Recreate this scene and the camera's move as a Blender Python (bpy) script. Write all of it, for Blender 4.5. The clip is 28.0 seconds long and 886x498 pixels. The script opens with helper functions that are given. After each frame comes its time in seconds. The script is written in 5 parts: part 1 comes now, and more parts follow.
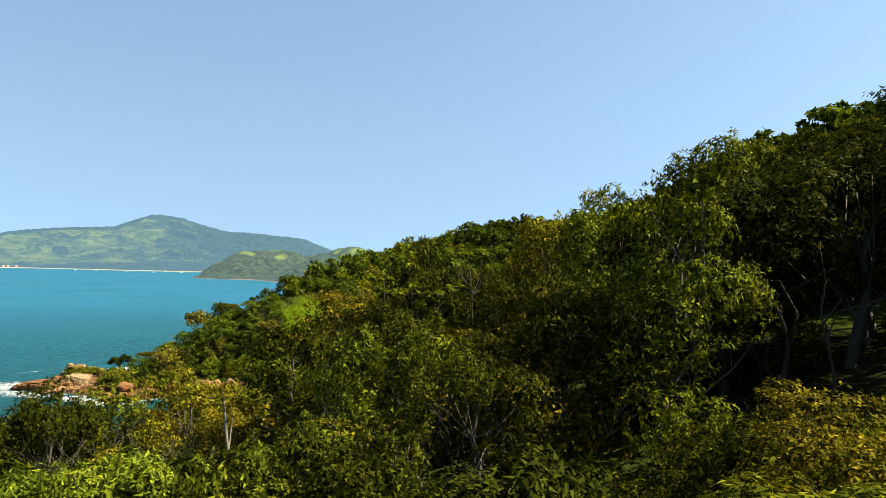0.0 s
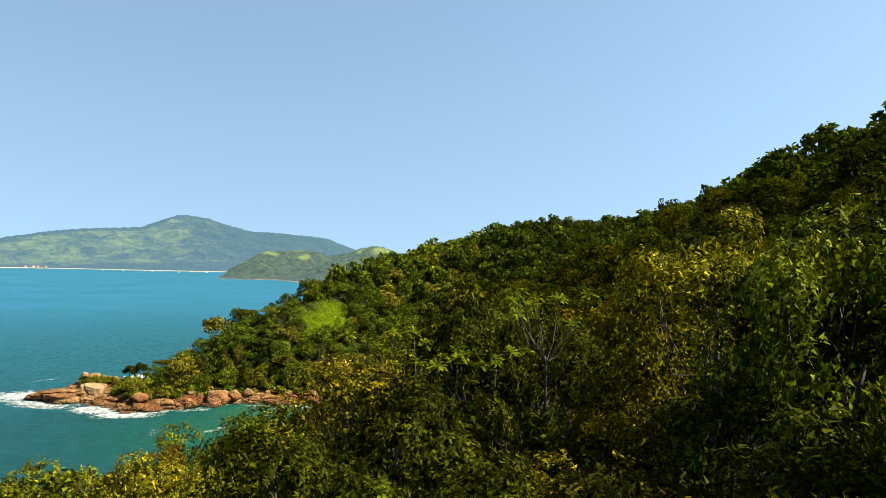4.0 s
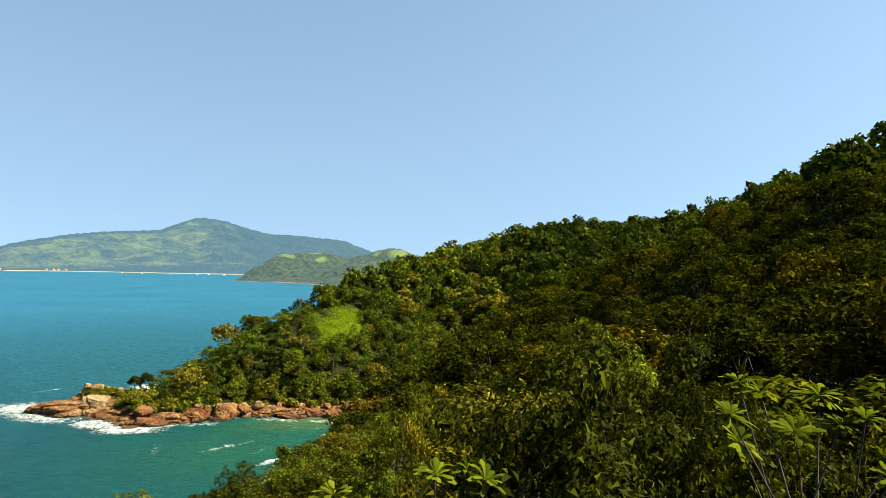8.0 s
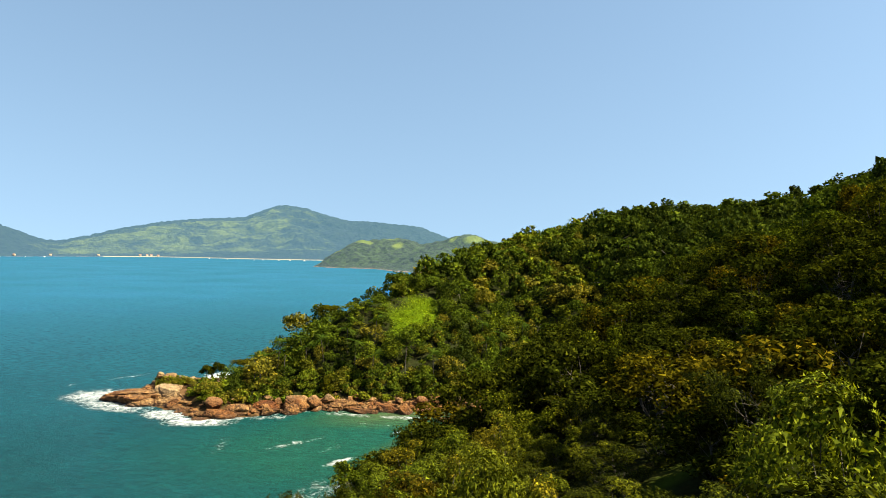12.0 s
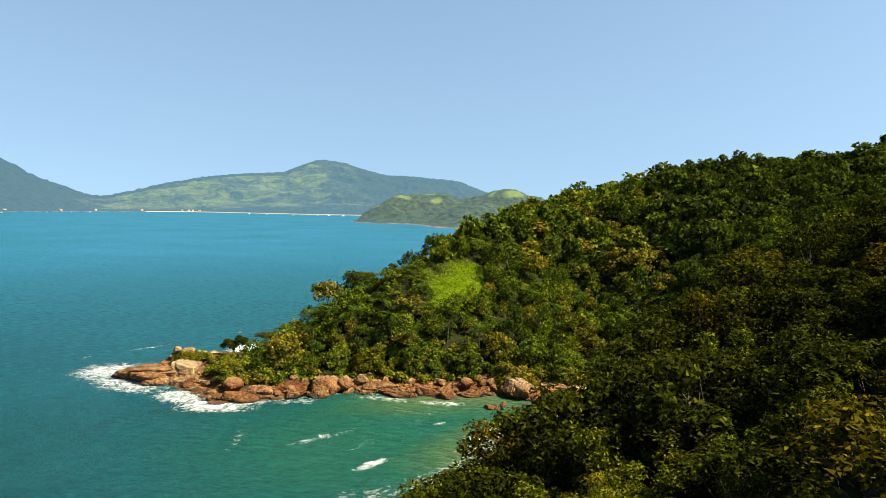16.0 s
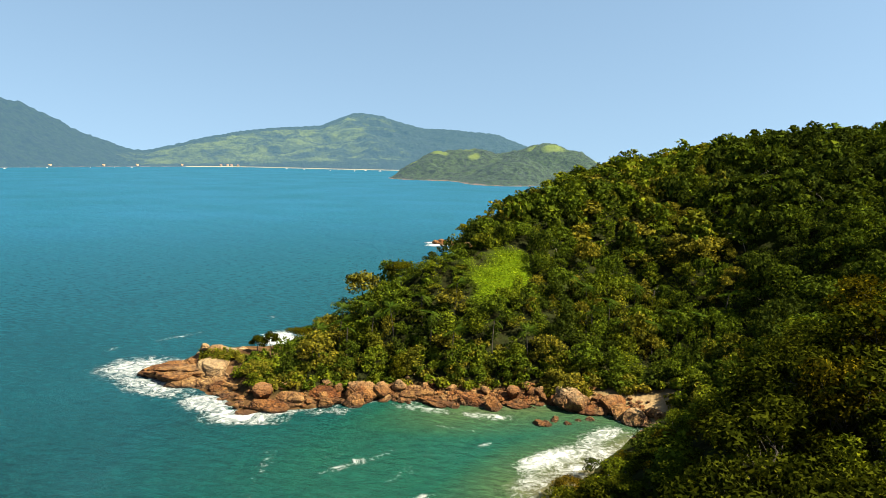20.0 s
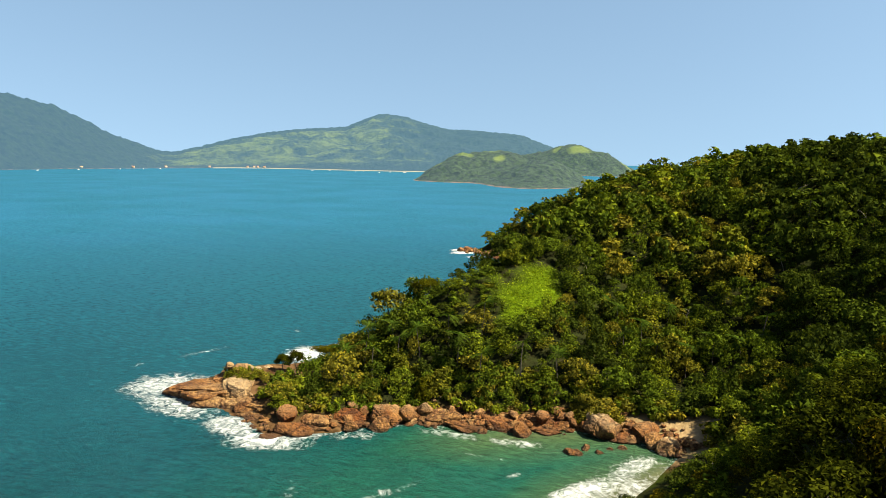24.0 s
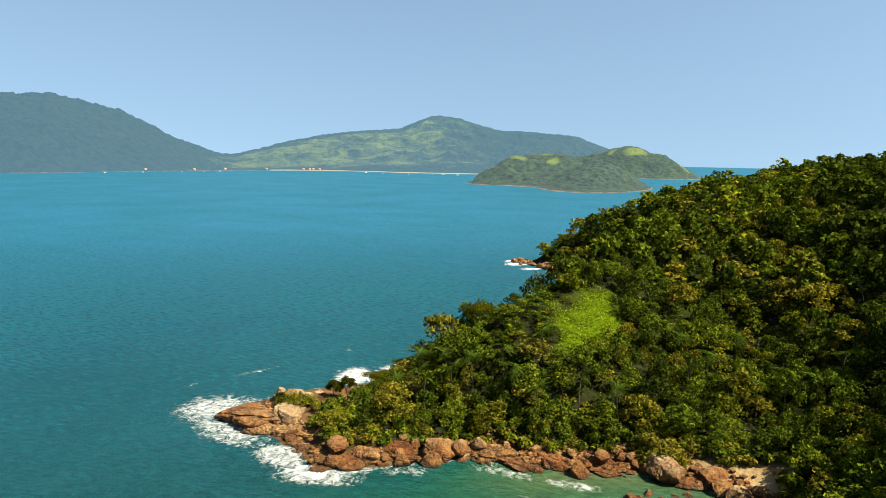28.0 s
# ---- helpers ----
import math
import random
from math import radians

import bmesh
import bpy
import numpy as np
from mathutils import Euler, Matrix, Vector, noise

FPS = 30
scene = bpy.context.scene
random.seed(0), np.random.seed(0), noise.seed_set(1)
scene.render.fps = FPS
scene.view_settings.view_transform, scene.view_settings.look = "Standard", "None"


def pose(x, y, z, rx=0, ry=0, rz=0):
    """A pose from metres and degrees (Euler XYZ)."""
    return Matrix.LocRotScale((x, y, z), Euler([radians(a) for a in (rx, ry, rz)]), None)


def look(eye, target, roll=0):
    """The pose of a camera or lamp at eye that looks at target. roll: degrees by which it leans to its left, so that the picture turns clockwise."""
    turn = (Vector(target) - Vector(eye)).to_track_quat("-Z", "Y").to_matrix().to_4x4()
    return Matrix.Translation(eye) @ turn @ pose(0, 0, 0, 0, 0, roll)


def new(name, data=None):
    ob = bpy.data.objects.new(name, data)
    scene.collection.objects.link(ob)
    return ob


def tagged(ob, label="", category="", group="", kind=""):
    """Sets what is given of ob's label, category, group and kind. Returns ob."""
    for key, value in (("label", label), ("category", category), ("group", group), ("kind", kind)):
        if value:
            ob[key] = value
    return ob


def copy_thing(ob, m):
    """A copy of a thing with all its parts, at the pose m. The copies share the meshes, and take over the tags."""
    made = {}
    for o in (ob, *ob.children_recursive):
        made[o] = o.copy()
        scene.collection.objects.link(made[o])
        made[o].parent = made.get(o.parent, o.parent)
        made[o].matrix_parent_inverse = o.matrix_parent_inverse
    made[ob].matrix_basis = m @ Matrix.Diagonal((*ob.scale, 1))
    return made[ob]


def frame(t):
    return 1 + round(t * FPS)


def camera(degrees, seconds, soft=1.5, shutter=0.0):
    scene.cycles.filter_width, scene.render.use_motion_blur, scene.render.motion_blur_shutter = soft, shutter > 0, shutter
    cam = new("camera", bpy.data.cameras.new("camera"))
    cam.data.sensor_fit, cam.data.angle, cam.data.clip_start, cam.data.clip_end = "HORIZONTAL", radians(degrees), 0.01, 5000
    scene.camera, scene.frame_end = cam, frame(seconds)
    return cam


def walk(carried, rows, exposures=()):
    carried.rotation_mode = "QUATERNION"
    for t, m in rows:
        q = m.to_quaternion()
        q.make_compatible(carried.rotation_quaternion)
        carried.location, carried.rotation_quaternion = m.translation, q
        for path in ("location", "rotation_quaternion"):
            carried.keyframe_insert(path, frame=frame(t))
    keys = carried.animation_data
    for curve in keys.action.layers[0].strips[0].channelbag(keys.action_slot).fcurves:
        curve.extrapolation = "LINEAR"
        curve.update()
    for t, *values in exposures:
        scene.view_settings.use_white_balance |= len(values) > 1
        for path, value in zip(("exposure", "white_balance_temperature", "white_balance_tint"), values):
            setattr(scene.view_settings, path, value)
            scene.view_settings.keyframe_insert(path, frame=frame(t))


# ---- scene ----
cam = camera(65.9, 28.0, 0.6)
CAM_ROWS = [
    # seconds, eye x, y, z, heading, tilt, lean
    (0, 1.59, 0.65, 33.67, 0.09, 1.47, 1.47),
    (0.5, 1.49, 1.79, 33.86, 0.23, 1.50, 1.45),
    (1, 1.40, 2.91, 34.09, 0.44, 1.48, 1.44),
    (1.5, 1.29, 4.00, 34.27, 0.67, 1.45, 1.42),
    (2, 1.19, 5.09, 34.42, 0.94, 1.43, 1.40),
    (2.5, 1.08, 6.18, 34.60, 1.19, 1.40, 1.38),
    (3, 0.94, 7.26, 34.81, 1.46, 1.35, 1.37),
    (3.5, 0.81, 8.36, 34.99, 1.74, 1.33, 1.35),
    (5.5, -0.17, 12.72, 35.39, 2.54, 1.39, 1.25),
    (6, -0.30, 14.07, 35.44, 2.66, 1.41, 1.23),
    (6.5, -0.43, 15.49, 35.52, 2.82, 1.41, 1.22),
    (7, -0.57, 16.96, 35.61, 3.02, 1.41, 1.20),
    (7.5, -0.72, 18.42, 35.72, 3.36, 1.43, 1.19),
    (8, -0.86, 19.92, 35.75, 3.40, 1.45, 1.17),
    (8.5, -0.98, 21.44, 35.78, 3.71, 1.45, 1.16),
    (9, -1.12, 22.91, 35.86, 5.62, 1.44, 1.14),
    (9.5, -1.23, 24.38, 36.00, 8.66, 1.40, 1.15),
    (10, -1.38, 25.62, 36.07, 9.18, 1.39, 1.16),
    (10.5, -1.54, 26.92, 36.11, 9.51, 1.38, 1.17),
    (11, -1.71, 28.19, 36.14, 9.73, 1.31, 1.18),
    (11.5, -1.90, 29.45, 36.15, 9.76, 0.92, 1.18),
    (12, -2.11, 30.63, 36.15, 9.74, 0.14, 1.19),
    (12.5, -2.32, 31.76, 36.18, 9.86, -0.28, 1.20),
    (14.5, -4.72, 39.46, 36.32, 11.66, -0.23, 1.25),
    (15, -5.52, 43.41, 36.84, 12.87, -0.28, 1.21),
    (15.5, -6.50, 46.93, 37.19, 12.84, -3.73, 1.17),
    (16, -7.52, 50.44, 37.54, 12.87, -3.74, 1.14),
    (16.5, -8.42, 53.44, 38.00, 12.96, -6.24, 1.11),
    (17, -9.22, 55.91, 38.92, 13.08, -7.35, 1.08),
    (17.5, -10.08, 58.21, 39.76, 13.22, -7.38, 1.12),
    (18, -10.83, 59.97, 41.12, 13.34, -7.46, 1.15),
    (18.5, -11.43, 61.09, 42.87, 13.86, -7.61, 1.14),
    (19, -11.93, 62.36, 43.79, 15.31, -7.70, 1.13),
    (19.5, -12.12, 62.70, 44.09, 15.67, -7.73, 1.13),
    (20, -12.26, 63.14, 44.47, 15.88, -7.75, 1.13),
    (20.5, -12.45, 63.56, 44.73, 15.93, -7.76, 1.13),
    (21, -12.60, 64.02, 44.96, 16.07, -7.77, 1.13),
    (21.5, -12.75, 64.47, 45.21, 16.25, -7.78, 1.13),
    (23.5, -13.58, 65.63, 46.91, 17.60, -7.73, 1.09),
    (24, -13.87, 66.07, 47.74, 17.92, -7.77, 1.08),
    (24.5, -14.12, 66.55, 48.51, 18.44, -7.78, 1.07),
    (25, -14.39, 67.04, 49.00, 19.11, -7.81, 1.07),
    (25.5, -14.63, 67.60, 49.44, 19.80, -7.81, 1.06),
    (26, -14.89, 68.13, 49.93, 20.40, -7.82, 1.05),
    (26.5, -15.19, 68.68, 50.44, 20.99, -7.82, 1.04),
    (27, -15.45, 69.25, 50.96, 21.45, -7.81, 1.03),
    (27.5, -15.74, 69.78, 51.53, 21.87, -7.81, 1.02),
    (28, -16.01, 70.28, 52.14, 22.32, -7.79, 1.01),
]
walk(cam, [(t, pose(x, y, z) @ pose(0, 0, 0, 0, 0, head) @ pose(0, 0, 0, 90 + tilt, 0, 0) @ pose(0, 0, 0, 0, 0, lean)) for t, x, y, z, head, tilt, lean in CAM_ROWS],
     exposures=[(0, 2.05, 6950, 0), (12, 2.0, 6950, 0), (18, 1.94, 6950, 0), (28, 1.82, 6950, 0)])

# ---- world, sun ----
SUN_DIR = Vector((0.86, -0.1, 1.0)).normalized()
SUN_ELEV = math.asin(SUN_DIR.z)
SUN_AZ = math.atan2(SUN_DIR.x, SUN_DIR.y)
world = bpy.data.worlds.new("sky")
scene.world = world
world.use_nodes = True
wn = world.node_tree
wn.nodes.clear()
w_out = wn.nodes.new("ShaderNodeOutputWorld")
w_bg = wn.nodes.new("ShaderNodeBackground")
w_sky = wn.nodes.new("ShaderNodeTexSky")
w_sky.sky_type = "NISHITA"
w_sky.sun_disc = False
w_sky.sun_elevation = SUN_ELEV
w_sky.sun_rotation = SUN_AZ
w_sky.altitude = 50
w_sky.air_density = 1.0
w_sky.dust_density = 0.5
w_sky.ozone_density = 0.0
w_co = wn.nodes.new("ShaderNodeTexCoord")
w_sep = wn.nodes.new("ShaderNodeSeparateXYZ")
w_max = wn.nodes.new("ShaderNodeMath")
w_max.operation = "MAXIMUM"
w_max.inputs[1].default_value = 0.0
w_lift = wn.nodes.new("ShaderNodeMath")
w_lift.operation = "MULTIPLY_ADD"
w_lift.inputs[1].default_value, w_lift.inputs[2].default_value = 0.65, 0.28
w_com = wn.nodes.new("ShaderNodeCombineXYZ")
w_nrm = wn.nodes.new("ShaderNodeVectorMath")
w_nrm.operation = "NORMALIZE"
wn.links.new(w_co.outputs["Generated"], w_sep.inputs[0])
wn.links.new(w_sep.outputs["X"], w_com.inputs["X"])
wn.links.new(w_sep.outputs["Y"], w_com.inputs["Y"])
wn.links.new(w_sep.outputs["Z"], w_max.inputs[0])
wn.links.new(w_max.outputs[0], w_lift.inputs[0])
wn.links.new(w_lift.outputs[0], w_com.inputs["Z"])
wn.links.new(w_com.outputs[0], w_nrm.inputs[0])
wn.links.new(w_nrm.outputs[0], w_sky.inputs["Vector"])
wn.links.new(w_sky.outputs[0], w_bg.inputs["Color"])
w_bg.inputs["Strength"].default_value = 0.06
wn.links.new(w_bg.outputs[0], w_out.inputs[0])

sun_data = bpy.data.lights.new("sun", "SUN")
sun_data.energy = 5.0
sun_data.angle = radians(0.53)
sun_data.color = (1.0, 0.91, 0.75)
sun = new("sun", sun_data)
sun.matrix_world = look(SUN_DIR * 300, (0, 0, 0))


# ---- materials ----


class Mat:
    """A small wrapper to write node materials briefly."""

    def __init__(self, name):
        self.m = bpy.data.materials.new(name)
        self.m.use_nodes = True
        self.t = self.m.node_tree
        self.b = self.t.nodes["Principled BSDF"]
        self.out = self.t.nodes["Material Output"]

    def node(self, kind, **values):
        n = self.t.nodes.new(kind)
        for key, value in values.items():
            n.inputs[key].default_value = value
        return n

    def link(self, a, b):
        self.t.links.new(a, b)

    def coords(self):
        return self.t.nodes.new("ShaderNodeNewGeometry").outputs["Position"]

    def noise(self, scale, detail=4.0, vec=None, rough=0.55, dist=0.0):
        n = self.node("ShaderNodeTexNoise", Scale=scale, Detail=detail, Roughness=rough, Distortion=dist)
        self.link(vec if vec is not None else self.coords(), n.inputs["Vector"])
        return n.outputs["Fac"]

    def ramp(self, fac, *stops):
        n = self.t.nodes.new("ShaderNodeValToRGB")
        el = n.color_ramp.elements
        while len(el) < len(stops):
            el.new(0.5)
        for e, (p, c) in zip(el, stops):
            e.position, e.color = p, (*c, 1) if len(c) == 3 else c
        self.link(fac, n.inputs[0])
        return n.outputs["Color"]

    def mix(self, fac, a, b, mode="MIX"):
        n = self.t.nodes.new("ShaderNodeMix")
        n.data_type, n.blend_type = "RGBA", mode
        for value, slot in ((fac, n.inputs[0]), (a, n.inputs[6]), (b, n.inputs[7])):
            if isinstance(value, bpy.types.NodeSocket):
                self.link(value, slot)
            else:
                slot.default_value = (*value, 1) if isinstance(value, tuple) else value
        return n.outputs[2]

    def math(self, op, a, b=0.0, c=0.0, clamp=False):
        n = self.t.nodes.new("ShaderNodeMath")
        n.operation, n.use_clamp = op, clamp
        for value, slot in zip((a, b, c), n.inputs):
            if isinstance(value, bpy.types.NodeSocket):
                self.link(value, slot)
            else:
                slot.default_value = value
        return n.outputs[0]

    def attr(self, name):
        n = self.t.nodes.new("ShaderNodeAttribute")
        n.attribute_name = name
        return n.outputs["Fac"]

    def bump(self, height, strength=0.4, dist=0.1, under=None):
        n = self.node("ShaderNodeBump", Strength=strength, Distance=dist)
        self.link(height, n.inputs["Height"])
        if under is not None:
            self.link(under, n.inputs["Normal"])
        self.link(n.outputs[0], self.b.inputs["Normal"])
        return n.outputs[0]

    def base(self, colour):
        if isinstance(colour, tuple):
            self.b.inputs["Base Color"].default_value = (*colour, 1)
        else:
            self.link(colour, self.b.inputs["Base Color"])

    def rough(self, value):
        if isinstance(value, float):
            self.b.inputs["Roughness"].default_value = value
        else:
            self.link(value, self.b.inputs["Roughness"])


def leaf_material(name, *tones, tone_attr="", rough=0.5, glow=0.2, gloss=0.0, warm=1.22, vary=1.0):
    """Leaves: tones over objects or trees, varied leaf by leaf, and some light that shines through."""
    m = Mat(name)
    if tone_attr:
        pick = m.attr(tone_attr)
    else:
        pick = m.t.nodes.new("ShaderNodeObjectInfo").outputs["Random"]
    step = 1.0 / max(1, len(tones) - 1)
    col = m.ramp(pick, *[(i * step, (r * warm, g, max(b, (0.09 if warm > 1 else 0.15) * g))) for i, (r, g, b) in enumerate(tones)])
    each = m.t.nodes.new("ShaderNodeNewGeometry").outputs["Random Per Island"]
    val = m.ramp(each, (0.0, (0.4, 0.42, 0.45)), (0.5, (0.92, 0.95, 0.9)), (0.85, (1.35, 1.3, 1.05)), (1.0, (2.0, 1.75, 1.15)))
    # wider spread of leaf tones: lightest imitate glints, darkest the shaded gaps
    if vary > 1:
        val = m.ramp(each, (0.0, (0.25, 0.27, 0.3)), (0.5, (0.8, 0.84, 0.8)), (0.8, (1.35, 1.32, 1.1)), (0.93, (2.1, 1.95, 1.4)), (1.0, (3.1, 2.8, 1.9)))
    col = m.mix(1.0, col, val, "MULTIPLY")
    blot = m.ramp(m.noise(0.35, 3.0), (0.3, (0.7, 0.75, 0.7)), (0.7, (1.2, 1.15, 1.0)))
    col = m.mix(1.0, col, blot, "MULTIPLY")
    m.base(col)
    m.rough(rough)
    m.b.inputs["Specular IOR Level"].default_value = gloss
    tr = m.t.nodes.new("ShaderNodeBsdfTranslucent")
    m.link(m.mix(1.0, col, (1.3, 1.25, 0.5), "MULTIPLY"), tr.inputs["Color"])
    mx = m.t.nodes.new("ShaderNodeMixShader")
    mx.inputs[0].default_value = glow
    m.link(m.b.outputs[0], mx.inputs[1])
    m.link(tr.outputs[0], mx.inputs[2])
    m.link(mx.outputs[0], m.out.inputs[0])
    return m.m


DARK, MID, BRIGHT = (0.0147, 0.0215, 0.00209), (0.0329, 0.0429, 0.0028), (0.0568, 0.0715, 0.00348)
OLIVE, RUST = (0.0585, 0.0512, 0.0036), (0.0892, 0.0439, 0.00864)
WOOD_TONES = ((0.0161, 0.0256, 0.006), (0.0264, 0.0427, 0.0067), (0.0379, 0.0622, 0.0075), (0.0494, 0.0805, 0.009), (0.069, 0.0939, 0.009), (0.0713, 0.0756, 0.012), (0.0943, 0.0952, 0.0135), (0.0805, 0.0561, 0.018))
leaf_dark = leaf_material("leaf_dark_green", DARK, (0.0239, 0.0322, 0.0028), (0.0275, 0.0372, 0.00348))
leaf_mid = leaf_material("leaf_mid_green", MID, (0.0413, 0.0487, 0.0028), (0.0477, 0.0472, 0.0028))
leaf_bright = leaf_material("leaf_bright_green", BRIGHT, (0.0688, 0.0824, 0.00418), glow=0.4)
leaf_woods = leaf_material("leaf_woods", *WOOD_TONES, tone_attr="tone", warm=1.18, gloss=0.0)
spray_mats = [leaf_material("spray_" + n, *c, vary=2.0) for n, c in (
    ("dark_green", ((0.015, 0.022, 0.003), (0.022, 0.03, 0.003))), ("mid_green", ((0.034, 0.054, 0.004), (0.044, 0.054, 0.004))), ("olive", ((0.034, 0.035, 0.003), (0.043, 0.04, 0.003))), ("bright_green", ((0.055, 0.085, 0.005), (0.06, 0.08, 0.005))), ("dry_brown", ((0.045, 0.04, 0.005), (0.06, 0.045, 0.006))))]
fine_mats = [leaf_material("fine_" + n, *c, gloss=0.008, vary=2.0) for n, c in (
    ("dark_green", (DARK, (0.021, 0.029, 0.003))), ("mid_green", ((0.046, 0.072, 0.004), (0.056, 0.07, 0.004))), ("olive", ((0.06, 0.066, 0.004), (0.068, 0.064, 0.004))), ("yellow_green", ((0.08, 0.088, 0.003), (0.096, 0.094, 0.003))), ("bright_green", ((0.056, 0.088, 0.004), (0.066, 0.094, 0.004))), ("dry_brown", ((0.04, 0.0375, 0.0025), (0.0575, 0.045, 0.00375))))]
leaf_brush = leaf_material("leaf_brush", DARK, (0.0275, 0.0394, 0.0035), (0.0367, 0.0519, 0.0035), (0.0505, 0.0671, 0.00435), BRIGHT, OLIVE, (0.103, 0.0715, 0.00435), RUST, tone_attr="tone")
leaf_glossy = leaf_material("leaf_large_glossy", (0.054, 0.0805, 0.0036), (0.0675, 0.0952, 0.0048), rough=0.45, glow=0.35)
leaf_palm = leaf_material("leaf_palm", (0.024, 0.044, 0.005), (0.04, 0.058, 0.006), rough=0.5, glow=0.25, warm=1.0)
grass_mat = leaf_material("grass_blades", (0.082, 0.122, 0.003), (0.095, 0.132, 0.003), glow=0.3, warm=1.04)


def bark(name, light, dark):
    m = Mat(name)
    m.base(m.ramp(m.noise(3.0, 6.0), (0.35, dark), (0.65, light)))
    m.rough(0.9)
    m.bump(m.noise(14.0, 5.0), 0.5, 0.03)
    return m.m


bark_brown = bark("bark_brown", (0.045, 0.034, 0.024), (0.018, 0.014, 0.01))
bark_pale = bark("bark_pale_grey", (0.27, 0.24, 0.195), (0.12, 0.1, 0.08))
bark_dead = bark("dead_wood_grey", (0.21, 0.175, 0.125), (0.085, 0.07, 0.05))

m = Mat("red_granite")
big, fine, vein = m.noise(0.16, 5.0), m.noise(2.8, 8.0, rough=0.7), m.noise(0.6, 6.0, dist=1.5)
col = m.ramp(big, (0.3, (0.13, 0.052, 0.014)), (0.5, (0.22, 0.118, 0.042)), (0.7, (0.3, 0.19, 0.085)))
col = m.mix(m.ramp(vein, (0.42, (0, 0, 0)), (0.62, (1, 1, 1))), col, (0.08, 0.035, 0.014))
col = m.mix(1.0, col, m.ramp(fine, (0.3, (0.4, 0.37, 0.34)), (0.55, (1.05, 1.0, 0.98)), (0.7, (1.55, 1.5, 1.45))), "MULTIPLY")
crk = m.node("ShaderNodeTexVoronoi", Scale=0.17)
crk.feature = "DISTANCE_TO_EDGE"
cw = m.node("ShaderNodeTexNoise", Scale=0.7, Detail=5.0)
m.link(m.coords(), cw.inputs["Vector"])
cv = m.t.nodes.new("ShaderNodeVectorMath")
cv.operation = "MULTIPLY_ADD"
cv.inputs[1].default_value = (2.2, 2.2, 3.0)
m.link(cw.outputs["Color"], cv.inputs[0])
m.link(m.coords(), cv.inputs[2])
m.link(cv.outputs[0], crk.inputs["Vector"])
crack = m.ramp(crk.outputs["Distance"], (0.0, (0.6, 0.6, 0.6)), (0.022, (0, 0, 0)))
col = m.mix(crack, col, (0.035, 0.016, 0.008))
strata = m.node("ShaderNodeMapping", Scale=(0.35, 1.3, 2.6), Rotation=(radians(24), radians(12), radians(28)))
m.link(m.coords(), strata.inputs[0])
seams = m.noise(1.0, 7.0, strata.outputs[0], 0.7)
col = m.mix(m.ramp(seams, (0.28, (0.85, 0.85, 0.85)), (0.46, (0, 0, 0))), col, (0.03, 0.013, 0.006))
sepz = m.t.nodes.new("ShaderNodeSeparateXYZ")
m.link(m.coords(), sepz.inputs[0])
wet = m.math("ADD", sepz.outputs["Z"], m.math("MULTIPLY", m.noise(0.5, 3.0), -1.2))
wet_f = m.ramp(m.math("MULTIPLY_ADD", wet, 0.6, 0.35), (0.0, (1, 1, 1)), (0.55, (0, 0, 0)))
col = m.mix(wet_f, col, (0.045, 0.023, 0.012))
pale = m.ramp(m.math("MULTIPLY_ADD", sepz.outputs["Z"], 0.16, m.math("MULTIPLY", big, 0.5)), (0.55, (0, 0, 0)), (0.9, (0.55, 0.55, 0.55)))
col = m.mix(pale, col, (0.37, 0.27, 0.155))
each = m.t.nodes.new("ShaderNodeObjectInfo").outputs["Random"]
isle = m.t.nodes.new("ShaderNodeNewGeometry").outputs["Random Per Island"]
tint = m.math("FRACT", m.math("ADD", m.math("MULTIPLY", each, 3.7), isle))
col = m.mix(1.0, col, m.ramp(tint, (0.0, (0.82, 0.6, 0.45)), (0.45, (1.0, 0.92, 0.84)), (0.8, (1.12, 1.13, 1.15)), (1.0, (1.4, 1.55, 1.8))), "MULTIPLY")
m.base(col)
m.b.inputs["Specular IOR Level"].default_value = 0.2
m.rough(m.math("MULTIPLY_ADD", wet_f, -0.5, 0.85))
m.bump(m.math("SUBTRACT", m.math("MULTIPLY_ADD", seams, 0.9, m.noise(1.1, 8.0, dist=0.6)), m.math("MULTIPLY", crack, 0.5)), 1.0, 0.9)
rock_mat = m.m

m = Mat("forest_floor")
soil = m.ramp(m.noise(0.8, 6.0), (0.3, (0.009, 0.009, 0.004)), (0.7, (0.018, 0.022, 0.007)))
rocky = m.mix(m.ramp(m.noise(0.6, 6.0), (0.4, (0, 0, 0)), (0.6, (1, 1, 1))), (0.1, 0.055, 0.026), (0.04, 0.02, 0.01))
sand = m.ramp(m.noise(1.5, 5.0), (0.3, (0.2, 0.13, 0.065)), (0.7, (0.29, 0.195, 0.105)))
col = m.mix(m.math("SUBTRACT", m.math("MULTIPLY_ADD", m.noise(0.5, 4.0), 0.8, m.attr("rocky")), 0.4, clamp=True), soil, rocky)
col = m.mix(m.attr("sandy"), col, sand)
col = m.mix(m.attr("grassy"), col, (0.06, 0.09, 0.004))
m.base(col)
m.rough(0.92)
m.b.inputs["Specular IOR Level"].default_value = 0.0
m.bump(m.noise(1.2, 8.0), 0.8, 0.4)
ground_mat = m.m

